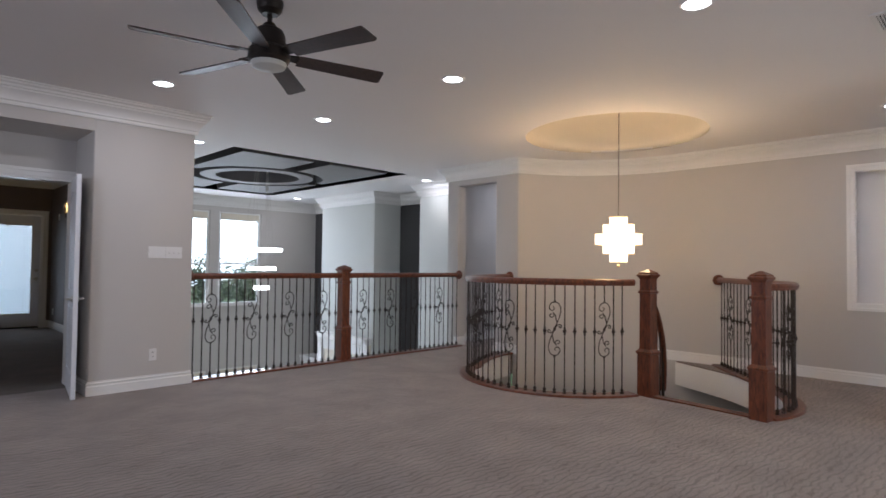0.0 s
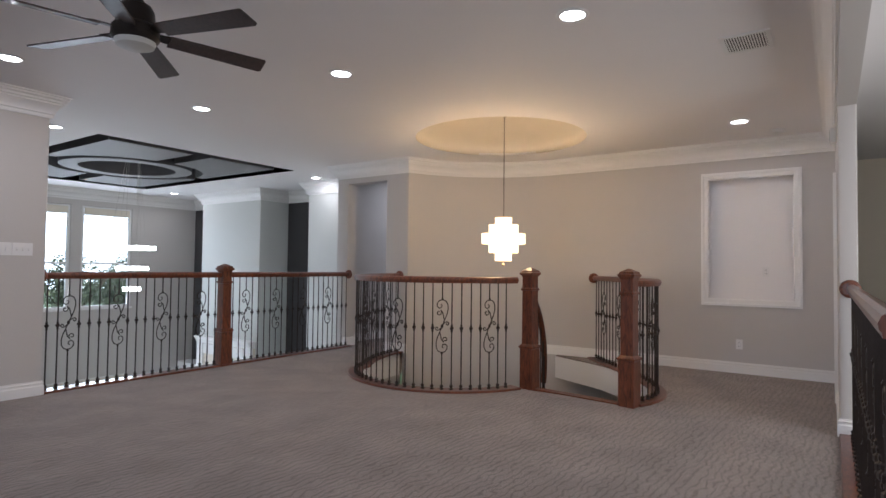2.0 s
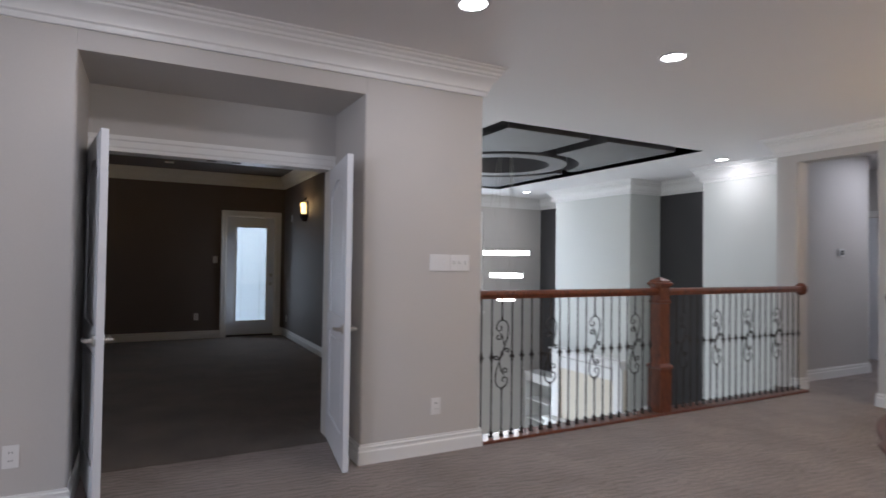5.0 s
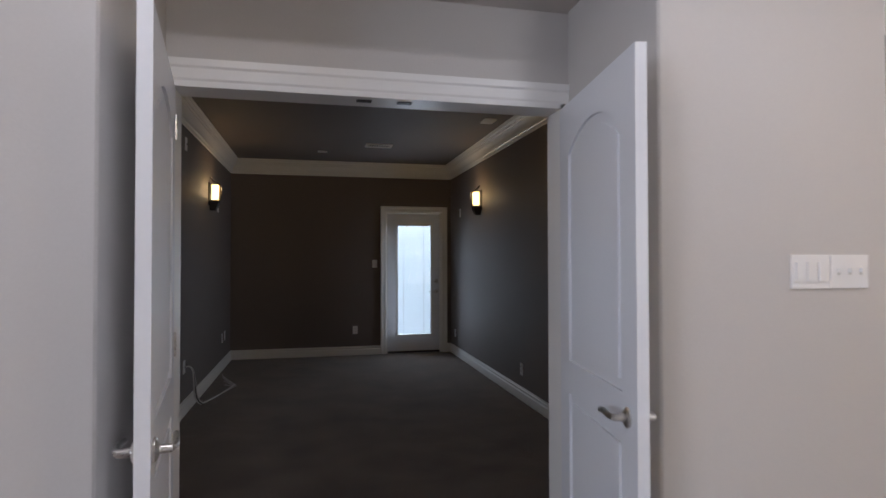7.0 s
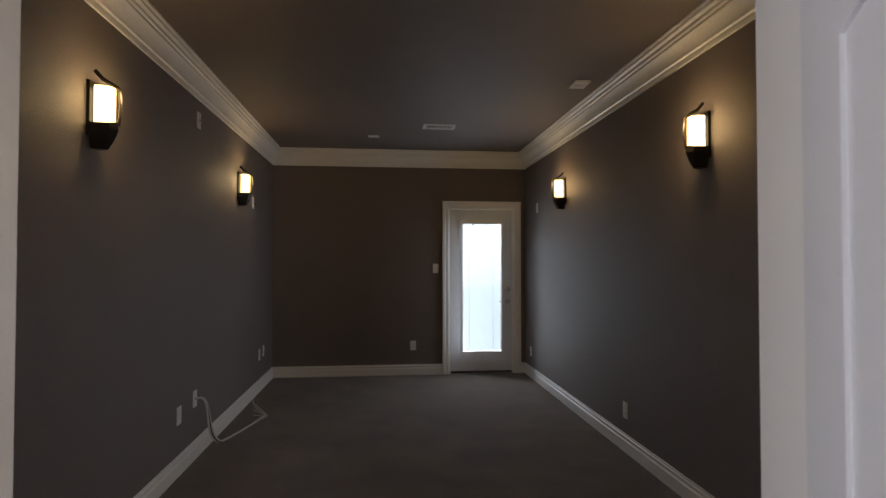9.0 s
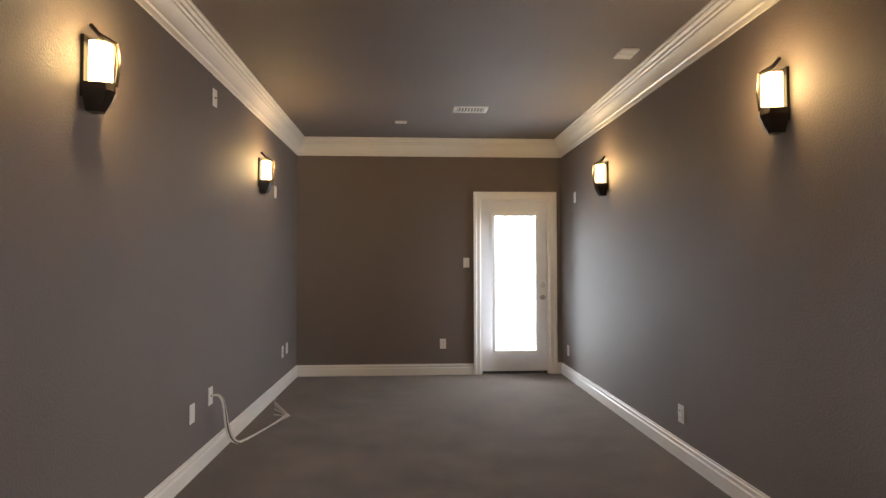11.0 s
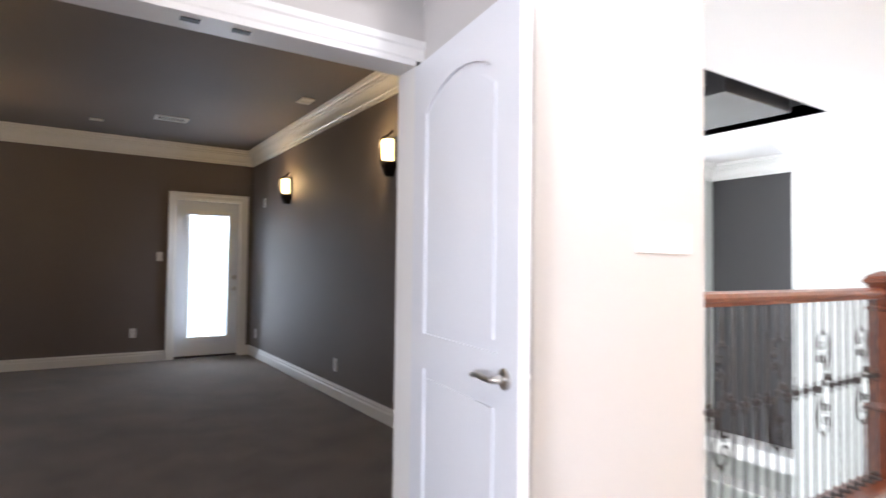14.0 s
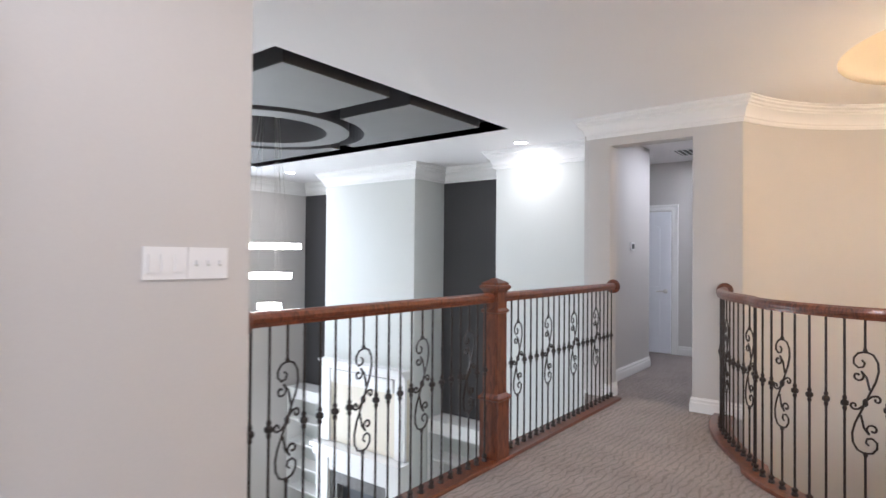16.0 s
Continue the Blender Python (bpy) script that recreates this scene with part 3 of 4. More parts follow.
structure("wall_opening_back", Shape().box(XS + 0.115, WIN[0], WIN[2], XS + 0.16, WIN[1], WIN[3]), WHITE, "pale back of the framed recess", "wall")
casing("trim_hall_door_casing", "y", 9.3, 6.13, 6.89, 0, 2.05, -1, "white casing round the hall door")
casing("trim_closet_casing", "x", SY, 6.43, 7.12, 0, 2.05, 1, "white casing round the side doorway")


# ---- railings ----
def spiral(cx, cz, r0, r1, a0, a1, n=14):
    return [(cx + (r0 + (r1 - r0) * i / n) * math.cos(radians(a0 + (a1 - a0) * i / n)), 0, cz + (r0 + (r1 - r0) * i / n) * math.sin(radians(a0 + (a1 - a0) * i / n))) for i in range(n + 1)]


def baluster_mesh(scroll):
    s = Shape()
    r = 0.0065
    s.lathe(0, 0, [(0.001, 0.02), (0.019, 0.02), (0.019, 0.032), (0.012, 0.042), (0.018, 0.052), (0.018, 0.06), (r, 0.07)], 8)
    if not scroll:
        s.tube([(0, 0, 0.06), (0, 0, 1.055)], r)
        s.lathe(0, 0, [(r, 0.575), (0.011, 0.583), (0.011, 0.593), (0.008, 0.597), (0.019, 0.607), (0.019, 0.623), (0.008, 0.633), (0.011, 0.637), (0.011, 0.647), (r, 0.655)], 8)
    else:
        mid = 0.635
        s.tube([(0, 0, 0.06), (0, 0, 0.375)], r)
        s.tube([(0, 0, 0.895), (0, 0, 1.055)], r)
        s.lathe(0, 0, [(r, 0.36), (0.012, 0.37), (r, 0.385)], 6)
        s.lathe(0, 0, [(r, 0.885), (0.012, 0.897), (r, 0.91)], 6)
        half = [(0, 0, 0.635), (0.022, 0, 0.69), (0.045, 0, 0.745), (0.058, 0, 0.80), (0.055, 0, 0.845), (0.036, 0, 0.88), (0.004, 0, 0.893), (-0.03, 0, 0.882), (-0.05, 0, 0.855), (-0.05, 0, 0.825), (-0.03, 0, 0.808), (-0.008, 0, 0.815), (-0.002, 0, 0.836), (-0.016, 0, 0.848)]
        low = spiral(-0.032, 0.765, 0.03, 0.008, 80, -320)
        low = [(0.02, 0, 0.70), (0.006, 0, 0.765), (-0.018, 0, 0.793)] + low[1:]
        curl = [(0.008, 0, 0.65), (0.03, 0, 0.672)] + spiral(0.05, 0.658, 0.02, 0.006, 130, -220)
        for c in (half, low, curl):
            s.tube(c, 0.0055, 5)
            s.tube([(-x, y, 2 * mid - z) for x, y, z in c], 0.0055, 5)
        s.lathe(0, 0, [(0.004, 0.615), (0.013, 0.625), (0.013, 0.645), (0.004, 0.655)], 6)
    return s.mesh("scroll_baluster" if scroll else "baluster", IRON, True)


PLAIN_B, SCROLL_B = baluster_mesh(False), baluster_mesh(True)
HAND = [(-0.032, 1.075), (-0.034, 1.09), (-0.026, 1.108), (-0.01, 1.118), (0.01, 1.118), (0.026, 1.108), (0.034, 1.09), (0.032, 1.075), (0.026, 1.068), (0.024, 1.054), (-0.024, 1.054), (-0.026, 1.068)]
SHOE = [(-0.085, 0.001), (0.085, 0.001), (0.085, 0.014), (0.078, 0.022), (-0.078, 0.022), (-0.085, 0.014)]


def square_stack(levels):
    """A square post from (half width, z) pairs."""
    s = Shape()
    vs = [(sx * w, sy * w, z) for w, z in levels for sx, sy in ((-1, -1), (1, -1), (1, 1), (-1, 1))]
    n = len(levels)
    fs = [(i * 4 + j, i * 4 + (j + 1) % 4, i * 4 + 4 + (j + 1) % 4, i * 4 + 4 + j) for i in range(n - 1) for j in range(4)]
    return s.add(vs, fs + [(3, 2, 1, 0), tuple(range(4 * n - 4, 4 * n))])


NEWEL = square_stack([(0.072, 0.001), (0.072, 0.4), (0.082, 0.412), (0.082, 0.425), (0.07, 0.438), (0.058, 0.45), (0.056, 0.98), (0.068, 0.99), (0.068, 1.003), (0.056, 1.015),
                      (0.056, 1.12), (0.064, 1.135), (0.078, 1.15), (0.078, 1.165), (0.066, 1.172), (0.066, 1.185), (0.012, 1.215), (0.002, 1.216)]).mesh("newel_post", MAHOGANY)


def newel(parent, x, y, rz=0):
    part("newel_post", NEWEL, None, parent, m=pose(x, y, 0, 0, 0, rz))


def rosette(parent, x, y, rz):
    s = Shape().lathe(0, 0, [(0.0, 0.03), (0.05, 0.03), (0.062, 0.022), (0.068, 0.01), (0.068, 0.0), (0.0, 0.0)], 24)
    part("rosette", s, MAHOGANY, parent, "", True, m=pose(x, y, 1.085, 0, 90, rz))


def balusters(parent, path, first, last, step, phase=2):
    """Evenly spaced bars along a plan path; every fifth one is a scroll."""
    P = [Vector(p) for p in path]
    seg = [(P[i + 1] - P[i]).length for i in range(len(P) - 1)]
    total, d, k = sum(seg), first, 0
    count = max(1, round((total - first - last) / step))
    for k in range(count + 1):
        d = first + (total - first - last) * k / count
        i, q = 0, d
        while i < len(seg) - 1 and q > seg[i]:
            q -= seg[i]
            i += 1
        u = (P[i + 1] - P[i]).normalized()
        p = P[i] + u * q
        part("baluster", SCROLL_B if k % 5 == phase else PLAIN_B, None, parent, m=pose(p.x, p.y, 0, 0, 0, math.degrees(math.atan2(u.y, u.x))))


RL = "mahogany handrail with black scrolled iron balusters"
r1 = thing("railing", 0, 0, 0, RL + " along the great room edge", "railing", "gallery railings")
n_path = [(2.205, RAIL_Y), (XE - 0.002, RAIL_Y)]
part("handrail", Shape().sweep(n_path, HAND), MAHOGANY, r1, "", True)
part("shoe_rail", Shape().sweep(n_path, SHOE), MAHOGANY, r1)
newel(r1, 4.13, RAIL_Y)
rosette(r1, XE, RAIL_Y, 180)
rosette(r1, 2.2, RAIL_Y, 0)
balusters(r1, [(2.205, RAIL_Y), (4.06, RAIL_Y)], 0.05, 0.05, 0.093)
balusters(r1, [(4.2, RAIL_Y), (XE, RAIL_Y)], 0.05, 0.05, 0.093, 2)
r2 = thing("railing", 0, 0, 0, "curved " + RL + " round the stair", "railing", "gallery railings")
NA, NB = (5.2, 2.3), (5.07, 1.27)
lp = [(x, y) for x, y in left_path]
part("handrail", Shape().sweep(lp, HAND), MAHOGANY, r2, "", True)
part("shoe_rail", Shape().sweep(lp, SHOE), MAHOGANY, r2, "", True)
rosette(r2, XE, 4.84, 180)
newel(r2, *NA, 82)
balusters(r2, lp, 0.08, 0.13, 0.095)
r3 = thing("railing", 0, 0, 0, "short curved " + RL + " by the stair", "railing", "gallery railings")
part("handrail", Shape().sweep(right_path, HAND), MAHOGANY, r3, "", True)
part("shoe_rail", Shape().sweep(right_path, SHOE), MAHOGANY, r3, "", True)
newel(r3, *NB, 82)
rosette(r3, XS - 0.02, 2.45, 205)
balusters(r3, right_path, 0.14, 0.1, 0.095, 4)
th_path = [NA, NB]
structure("trim_stair_threshold", Shape().sweep(th_path, [(-0.06, -0.02), (0.03, -0.02), (0.03, 0.012), (-0.04, 0.018), (-0.06, 0.01)]), MAHOGANY, "mahogany nosing at the stair head", "nosing")
r4 = thing("railing", 0, 0, 0, RL + " beside the foyer opening", "railing", "gallery railings")
s_path = [(SX - 0.002, -0.34), (1.63, -0.34)]
part("handrail", Shape().sweep(s_path, HAND), MAHOGANY, r4, "", True)
part("shoe_rail", Shape().sweep(s_path, SHOE), MAHOGANY, r4)
rosette(r4, SX, -0.33, 180)
balusters(r4, s_path, 0.05, 0.05, 0.095)

# stair: wedge treads turning down inside the well
st = thing("staircase", 0, 0, 0, "curved staircase with carpeted treads leading down", "staircase")
for k in range(9):
    a0, a1 = 222 + k * 17, 222 + (k + 1) * 17 + 1
    z = -0.18 * (k + 1)
    pts = arc(5.9, 2.95, 0.45, a0, a1, 2) + arc(5.9, 2.95, 1.5, a1, a0, 4)
    part("tread", Shape().prism(pts, z - 0.17, z), CARPET_PLAIN, st)


def stair_rail(t):
    d, side_off = 0.06 + 0.55 * t, 0.02 + 0.13 * math.sin(1.9 * t)
    return (NA[0] + 0.91 * d + 0.42 * side_off, NA[1] + 0.42 * d - 0.91 * side_off, 0.9 - 0.95 * t ** 1.4)


part("handrail", Shape().tube([stair_rail(i / 14) for i in range(15)], 0.032, 8), MAHOGANY, st, "", True)
for t in (0.1, 0.25, 0.4, 0.55, 0.7, 0.85):
    x, y, z = stair_rail(t)
    part("baluster", Shape().tube([(x, y, z - 0.9), (x, y, z)], 0.0065), IRON, st)


# ---- doors ----
def rect(x0, y0, x1, y1):
    return [(x0, y0), (x1, y0), (x1, y1), (x0, y1)]


def arched(x0, y0, x1, y1, rise, n=12):
    """A panel outline with a segmental arch on top."""
    top = [(x1 + (x0 - x1) * i / n, y1 - rise + rise * math.sin(math.pi * i / n) ** 0.8) for i in range(n + 1)]
    return [(x0, y0), (x1, y0)] + top


def flat(outer, holes, d0, d1, mat):
    me = holed(outer, holes, -d1, -d0)
    me.materials.append(mat)
    return me


STAND = pose(0, 0, 0, 90, 0, 0)


def lever(parent, x, y, z, out, way):
    """A lever handle with a round rose. out: side of the leaf; way: direction of the lever."""
    s = Shape().lathe(0, 0, [(0.0, 0.0), (0.031, 0.0), (0.031, 0.006), (0.022, 0.012), (0.013, 0.014), (0.011, 0.045), (0.0, 0.05)], 20)
    s.tube([(0, 0, 0.045), (way * 0.03, 0, 0.05), (way * 0.07, 0.004, 0.048), (way * 0.115, -0.004, 0.044)], 0.009, 8)
    part("door_handle", s, NICKEL, parent, "brushed nickel lever handle", True, m=pose(x, y, z) @ pose(0, 0, 0, 90 if out < 0 else -90, 0, 0))


def panel_leaf(name, w, h, x, y, rz, label, category="door", group="", handle=True, way=-1, flip=1):
    """A white two-panel leaf with an arched upper panel, hinged at its own origin and reaching along its x."""
    t = 0.036
    d = thing(name, x, y, 0.012, label, category, group, rz)
    up, lo = (0.115, 0.945, w - 0.115, h - 0.12), (0.115, 0.2, w - 0.115, 0.815)
    part("stiles_and_rails", flat(rect(0, 0, w, h), [arched(*up, 0.09), rect(*lo)], -t / 2, t / 2, DOORW), None, d, m=STAND)
    part("core", flat(rect(0.1, 0.18, w - 0.1, h - 0.11), [], -0.007, 0.007, DOORW), None, d, m=STAND)
    for nm, q in (("upper_panel", arched(up[0] + 0.035, up[1] + 0.035, up[2] - 0.035, up[3] - 0.035, 0.085)), ("lower_panel", rect(lo[0] + 0.035, lo[1] + 0.035, lo[2] - 0.035, lo[3] - 0.035))):
        part(nm, flat(q, [], -0.0145, 0.0145, DOORW), None, d, m=STAND)
    if handle:
        for out in (-1, 1):
            lever(d, w - 0.07, out * t / 2, 0.88, out, way)
    for z in (0.2, 1.0, 1.8):
        part("hinge", Shape().lathe(-0.004, flip * 0.018, [(0.0, z), (0.007, z), (0.007, z + 0.09), (0.0, z + 0.09)], 8), NICKEL, d, "", True)
    return d


LW = 0.776
panel_leaf("theatre_door", LW, 1.99, DO0 + 0.012, 6.4, 279, "white two-panel arched door leaf standing open", "door", "theatre double doors", True, -1)
panel_leaf("theatre_door", LW, 1.99, DO1 - 0.006, 6.4, 261.8, "white two-panel arched door leaf standing open", "door", "theatre double doors", True, -1)
structure("trim_ball_catches", Shape().box(0.39, 6.44, DOZ - 0.024, 0.45, 6.47, DOZ - 0.019).box(0.555, 6.44, DOZ - 0.024, 0.615, 6.47, DOZ - 0.019), BRONZE, "small metal ball catches in the head jamb", "door catch")
panel_leaf("hall_door", 0.74, 2.02, 9.28, 6.88, 270, "white two-panel hall door, closed, with a lever handle", "door", "", True, -1)
structure("door_closet", Shape().box(6.4, -0.37, 0.01, 7.15, -0.34, 2.06), DOORW, "white door standing back in the side doorway", "door")
structure("trim_closet_jamb", Shape().box(6.352, SB, 0, 6.42, SY + 0.002, 2.05).box(7.13, SB, 0, 7.198, SY + 0.002, 2.05).box(6.352, SB, 2.04, 7.198, SY + 0.002, 2.078), TRIM, "white jamb of the side doorway", "jamb")

bd = thing("balcony_door", DR[0], TY1 + 0.05, 0.0, "white balcony door with full glass and enclosed blinds", "door")
DW = DR[1] - DR[0]
G = (0.14, 0.27, DW - 0.14, 1.87)
part("leaf", flat(rect(0.006, 0.03, DW - 0.006, 2.03), [rect(*G)], -0.022, 0.022, DOORW), None, bd, m=STAND)
part("glazing_bead", flat(rect(G[0] - 0.025, G[1] - 0.025, G[2] + 0.025, G[3] + 0.025), [rect(G[0] + 0.008, G[1] + 0.008, G[2] - 0.008, G[3] - 0.008)], -0.034, -0.0225, TRIM), None, bd, m=STAND @ pose(0, 0, 0.0565))
pane = part("pane", Shape().box(G[0], 0.008, G[1], G[2], 0.012, G[3]), GLASS, bd, "clear glass pane")
pane.visible_shadow = False
SL = Shape().add([(G[0] + 0.004, -0.004, -0.0066), (G[2] - 0.004, -0.004, -0.0066), (G[2] - 0.004, 0.004, 0.0066), (G[0] + 0.004, 0.004, 0.0066),
                  (G[0] + 0.004, -0.0035, -0.0070), (G[2] - 0.004, -0.0035, -0.0070), (G[2] - 0.004, 0.0045, 0.0062), (G[0] + 0.004, 0.0045, 0.0062)],
                 [(0, 1, 2, 3), (7, 6, 5, 4), (0, 4, 5, 1), (1, 5, 6, 2), (2, 6, 7, 3), (3, 7, 4, 0)]).mesh("blind_slat", BLIND)
for k in range(112):
    o = part("blind_slat", SL, None, bd, m=pose(0, 0, G[1] + 0.012 + k * (G[3] - G[1] - 0.03) / 111))
    o.visible_shadow = False
for cx in (G[0] + 0.1, G[2] - 0.1):
    part("ladder_cord", Shape().box(cx - 0.0015, -0.0095, G[1] + 0.01, cx + 0.0015, -0.0075, G[3] - 0.018), CABLE_W, bd)
part("blind_headrail", Shape().box(G[0], -0.006, G[3] - 0.018, G[2], 0.006, G[3]), PLASTIC, bd)
part("blind_slider", Shape().box(G[0] + 0.13, -0.03, G[3] - 0.04, G[0] + 0.16, -0.012, G[3] - 0.012), BRASS, bd, "small blind slider")
part("deadbolt", Shape().lathe(0, 0, [(0, 0), (0.032, 0), (0.032, 0.008), (0.02, 0.012), (0.018, 0.02), (0, 0.022)], 18), NICKEL, bd, "round nickel deadbolt", True, m=pose(DW - 0.06, -0.022, 1.04, 90, 0, 0))
lever(bd, DW - 0.06, -0.022, 0.89, -1, -1)
part("sweep", Shape().box(0.006, -0.024, 0.006, DW - 0.006, 0.024, 0.032), SHADOWLINE, bd, "dark threshold sweep")
structure("trim_balcony_jamb", Shape().box(DR[0] - 0.02, TY1, 0, DR[0] + 0.003, TY1 + 0.14, 2.06).box(DR[1] - 0.003, TY1, 0, DR[1] + 0.02, TY1 + 0.14, 2.06).box(DR[0] - 0.02, TY1, 2.035, DR[1] + 0.02, TY1 + 0.14, 2.062), TRIM, "white balcony door jamb", "jamb")


# ---- great room windows ----
def window(name, a, b, z0, z1):
    w = thing(name, (a + b) / 2, GN + 0.06, z0, "tall white-framed window with clear glass and raised shade", "window", "great room windows")
    hw, h = (b - a) / 2, z1 - z0
    part("window_frame", flat(rect(-hw, 0, hw, h), [rect(-hw + 0.05, 0.05, hw - 0.05, h - 0.05)], -0.03, 0.03, TRIM), None, w, m=STAND)
    part("meeting_rail", Shape().box(-hw + 0.05, -0.02, 0.44 * h - 0.02, hw - 0.05, 0.02, 0.44 * h + 0.02), TRIM, w)
    part("window_sill", Shape().box(-hw - 0.03, -0.1, -0.03, hw + 0.03, 0.0, 0.0), TRIM, w)
    g = part("pane", Shape().box(-hw + 0.05, -0.003, 0.05, hw - 0.05, 0.003, h - 0.05), GLASS, w)
    g.visible_shadow = False
    part("shade", Shape().box(-hw + 0.05, -0.05, h - 0.19, hw - 0.05, -0.035, h - 0.04), CREAM, w, "rolled cream shade")


for a, b in WINS:
    window("window", a, b, 0.26, 2.4)
    window("window", a, b, LOW + 0.5, -1.2)

# outside: lawn, balcony and trees
structure("ground", Shape().box(-300, 12.85, LOW - 0.6, 300, 900, LOW - 0.5), GRASS, "green lawn behind the house", "ground")
structure("backdrop", Shape().box(-120, 120, -6, 160, 120.5, 80), BACKDROP, "bright hazy sky in the distance", "sky")
structure("balcony_floor", Shape().box(-1.2, 12.48, -0.25, 2.4, 14.5, -0.03), TILE, "pale balcony floor outside the glazed door", "balcony")


def tree(x, y, size, seed):
    rng = random.Random(seed)
    t = thing("tree", x, y, LOW - 0.5, "leafy green garden tree with a brown trunk", "tree", "garden trees")
    s = Shape().tube([(0, 0, 0), (0.05, 0, size * 0.3), (0.0, 0.1, size * 0.6)], 0.05 * size * 0.5, 8)
    for k in range(6):
        a = k * 1.05
        s.tube([(0, 0.05, size * 0.4), (math.cos(a) * size * 0.18, math.sin(a) * size * 0.18, size * 0.6), (math.cos(a) * size * 0.28, math.sin(a) * size * 0.28, size * 0.75)], 0.03, 5)
    part("trunk", s, BARK, t)
    c = Shape()
    for k in range(2600):
        u, v = rng.uniform(0, math.tau), rng.uniform(-1, 1)
        r = size * 0.33 * rng.random() ** 0.4 * (0.75 + 0.25 * math.sin(3 * u) * math.cos(4 * v))
        q = math.sqrt(1 - v * v)
        p = Vector((r * q * math.cos(u), r * q * math.sin(u), size * 0.66 + r * v * 1.05))
        e1 = Vector((rng.gauss(0, 1), rng.gauss(0, 1), rng.gauss(0, 1))).normalized() * 0.1
        e2 = e1.orthogonal().normalized() * 0.06
        c.add([p - e1, p + e2, p + e1, p - e2], [(0, 1, 2, 3)])
    part("crown", c, LEAF, t)


for x, y, size, seed in ((12.5, 30, 5.8, 1), (16.5, 34, 5.0, 2), (9.0, 36, 4.8, 3), (13.8, 24, 4.4, 4), (20.0, 40, 6.0, 5)):
    tree(x, y, size, seed)

# ---- fireplace and built-ins ----
fy = (FY0 + FY1) / 2
fp = thing("fireplace", FX, fy, LOW, "white panelled fireplace surround with a grey stone firebox", "fireplace")
hw = (FY1 - FY0) / 2 - 0.06
TOPZ, MIDZ = -0.32 - LOW, -1.77 - LOW


def fbox(nm, x0, y0, z0, x1, y1, z1, mat=TRIM, label=""):
    part(nm, Shape().box(x0, y0, z0, x1, y1, z1), mat, fp, label)


fbox("overmantel_panel", -0.06, -hw, MIDZ + 0.12, -0.002, hw, TOPZ - 0.14, CREAM)
for sy in (-1, 1):
    fbox("pilaster", -0.11, sy * hw - 0.1 * (sy > 0) * 2, MIDZ + 0.12, -0.062, sy * hw + 0.1 * (sy < 0) * 2, TOPZ - 0.14)
    fbox("pilaster_panel", -0.118, sy * (hw - 0.1) - 0.05, MIDZ + 0.2, -0.112, sy * (hw - 0.1) + 0.05, TOPZ - 0.22)
    fbox("leg", -0.2, sy * hw - 0.28 * (sy > 0), 0, -0.002, sy * hw + 0.28 * (sy < 0), MIDZ - 0.08)
part("cornice", Shape().sweep([(-0.11, -hw), (-0.11, hw)][::-1], [(-0.108, TOPZ - 0.14), (0.01, TOPZ - 0.14), (0.02, TOPZ - 0.1), (0.05, TOPZ - 0.06), (0.06, TOPZ - 0.03), (0.08, TOPZ - 0.03), (0.08, TOPZ), (-0.108, TOPZ)]), TRIM, fp)
fbox("frieze", -0.118, -hw + 0.24, TOPZ - 0.36, -0.062, hw - 0.24, TOPZ - 0.16)
fbox("mantel_shelf", -0.3, -hw - 0.06, MIDZ + 0.05, -0.002, hw + 0.06, MIDZ + 0.11)
fbox("mantel_bed", -0.26, -hw - 0.02, MIDZ - 0.08, -0.002, hw + 0.02, MIDZ + 0.048)
fbox("header", -0.18, -hw + 0.282, MIDZ - 0.3, -0.002, hw - 0.282, MIDZ - 0.082)
part("stone_surround", flat(rect(-hw + 0.282, 0, hw - 0.282, MIDZ - 0.302), [rect(-hw + 0.46, 0.12, hw - 0.46, MIDZ - 0.5)], 0.0, 0.06, BRICK_DARK), None, fp, "grey stone firebox surround", m=pose(-0.09, 0, 0, 90, 0, 90))
fbox("firebox", -0.03, -hw + 0.46, 0.12, -0.004, hw - 0.46, MIDZ - 0.5, BLUE_GREY, "dark blue-grey firebox glass")


def builtin(y0, y1):
    """Low open shelving with a deep top ledge beside the chimney breast."""
    b = thing("bookcase", DX, (y0 + y1) / 2, LOW, "white built-in open bookcase beside the fireplace", "bookcase", "built-in bookcases")
    h, w = -1.08 - LOW, (y1 - y0) / 2 - 0.01
    part("top", Shape().box(-0.42, -w, h - 0.06, -0.004, w, h), TRIM, b)
    part("fascia", Shape().box(-0.4, -w, h - 0.2, -0.37, w, h - 0.062), TRIM, b)
    for sy in (-1, 1):
        part("side_panel", Shape().box(-0.4, sy * w - 0.03 * (sy > 0), 0, -0.004, sy * w + 0.03 * (sy < 0), h - 0.202), TRIM, b)
    part("back_panel", Shape().box(-0.03, -w + 0.03, 0, -0.006, w - 0.03, h - 0.202), PALE, b)
    for k in range(4):
        part("shelf", Shape().box(-0.38, -w + 0.032, 0.35 + 0.42 * k, -0.032, w - 0.032, 0.38 + 0.42 * k), TRIM, b)


builtin(FY1 + 0.01, GN - 0.01)
builtin(PY + 0.01, FY0 - 0.01)

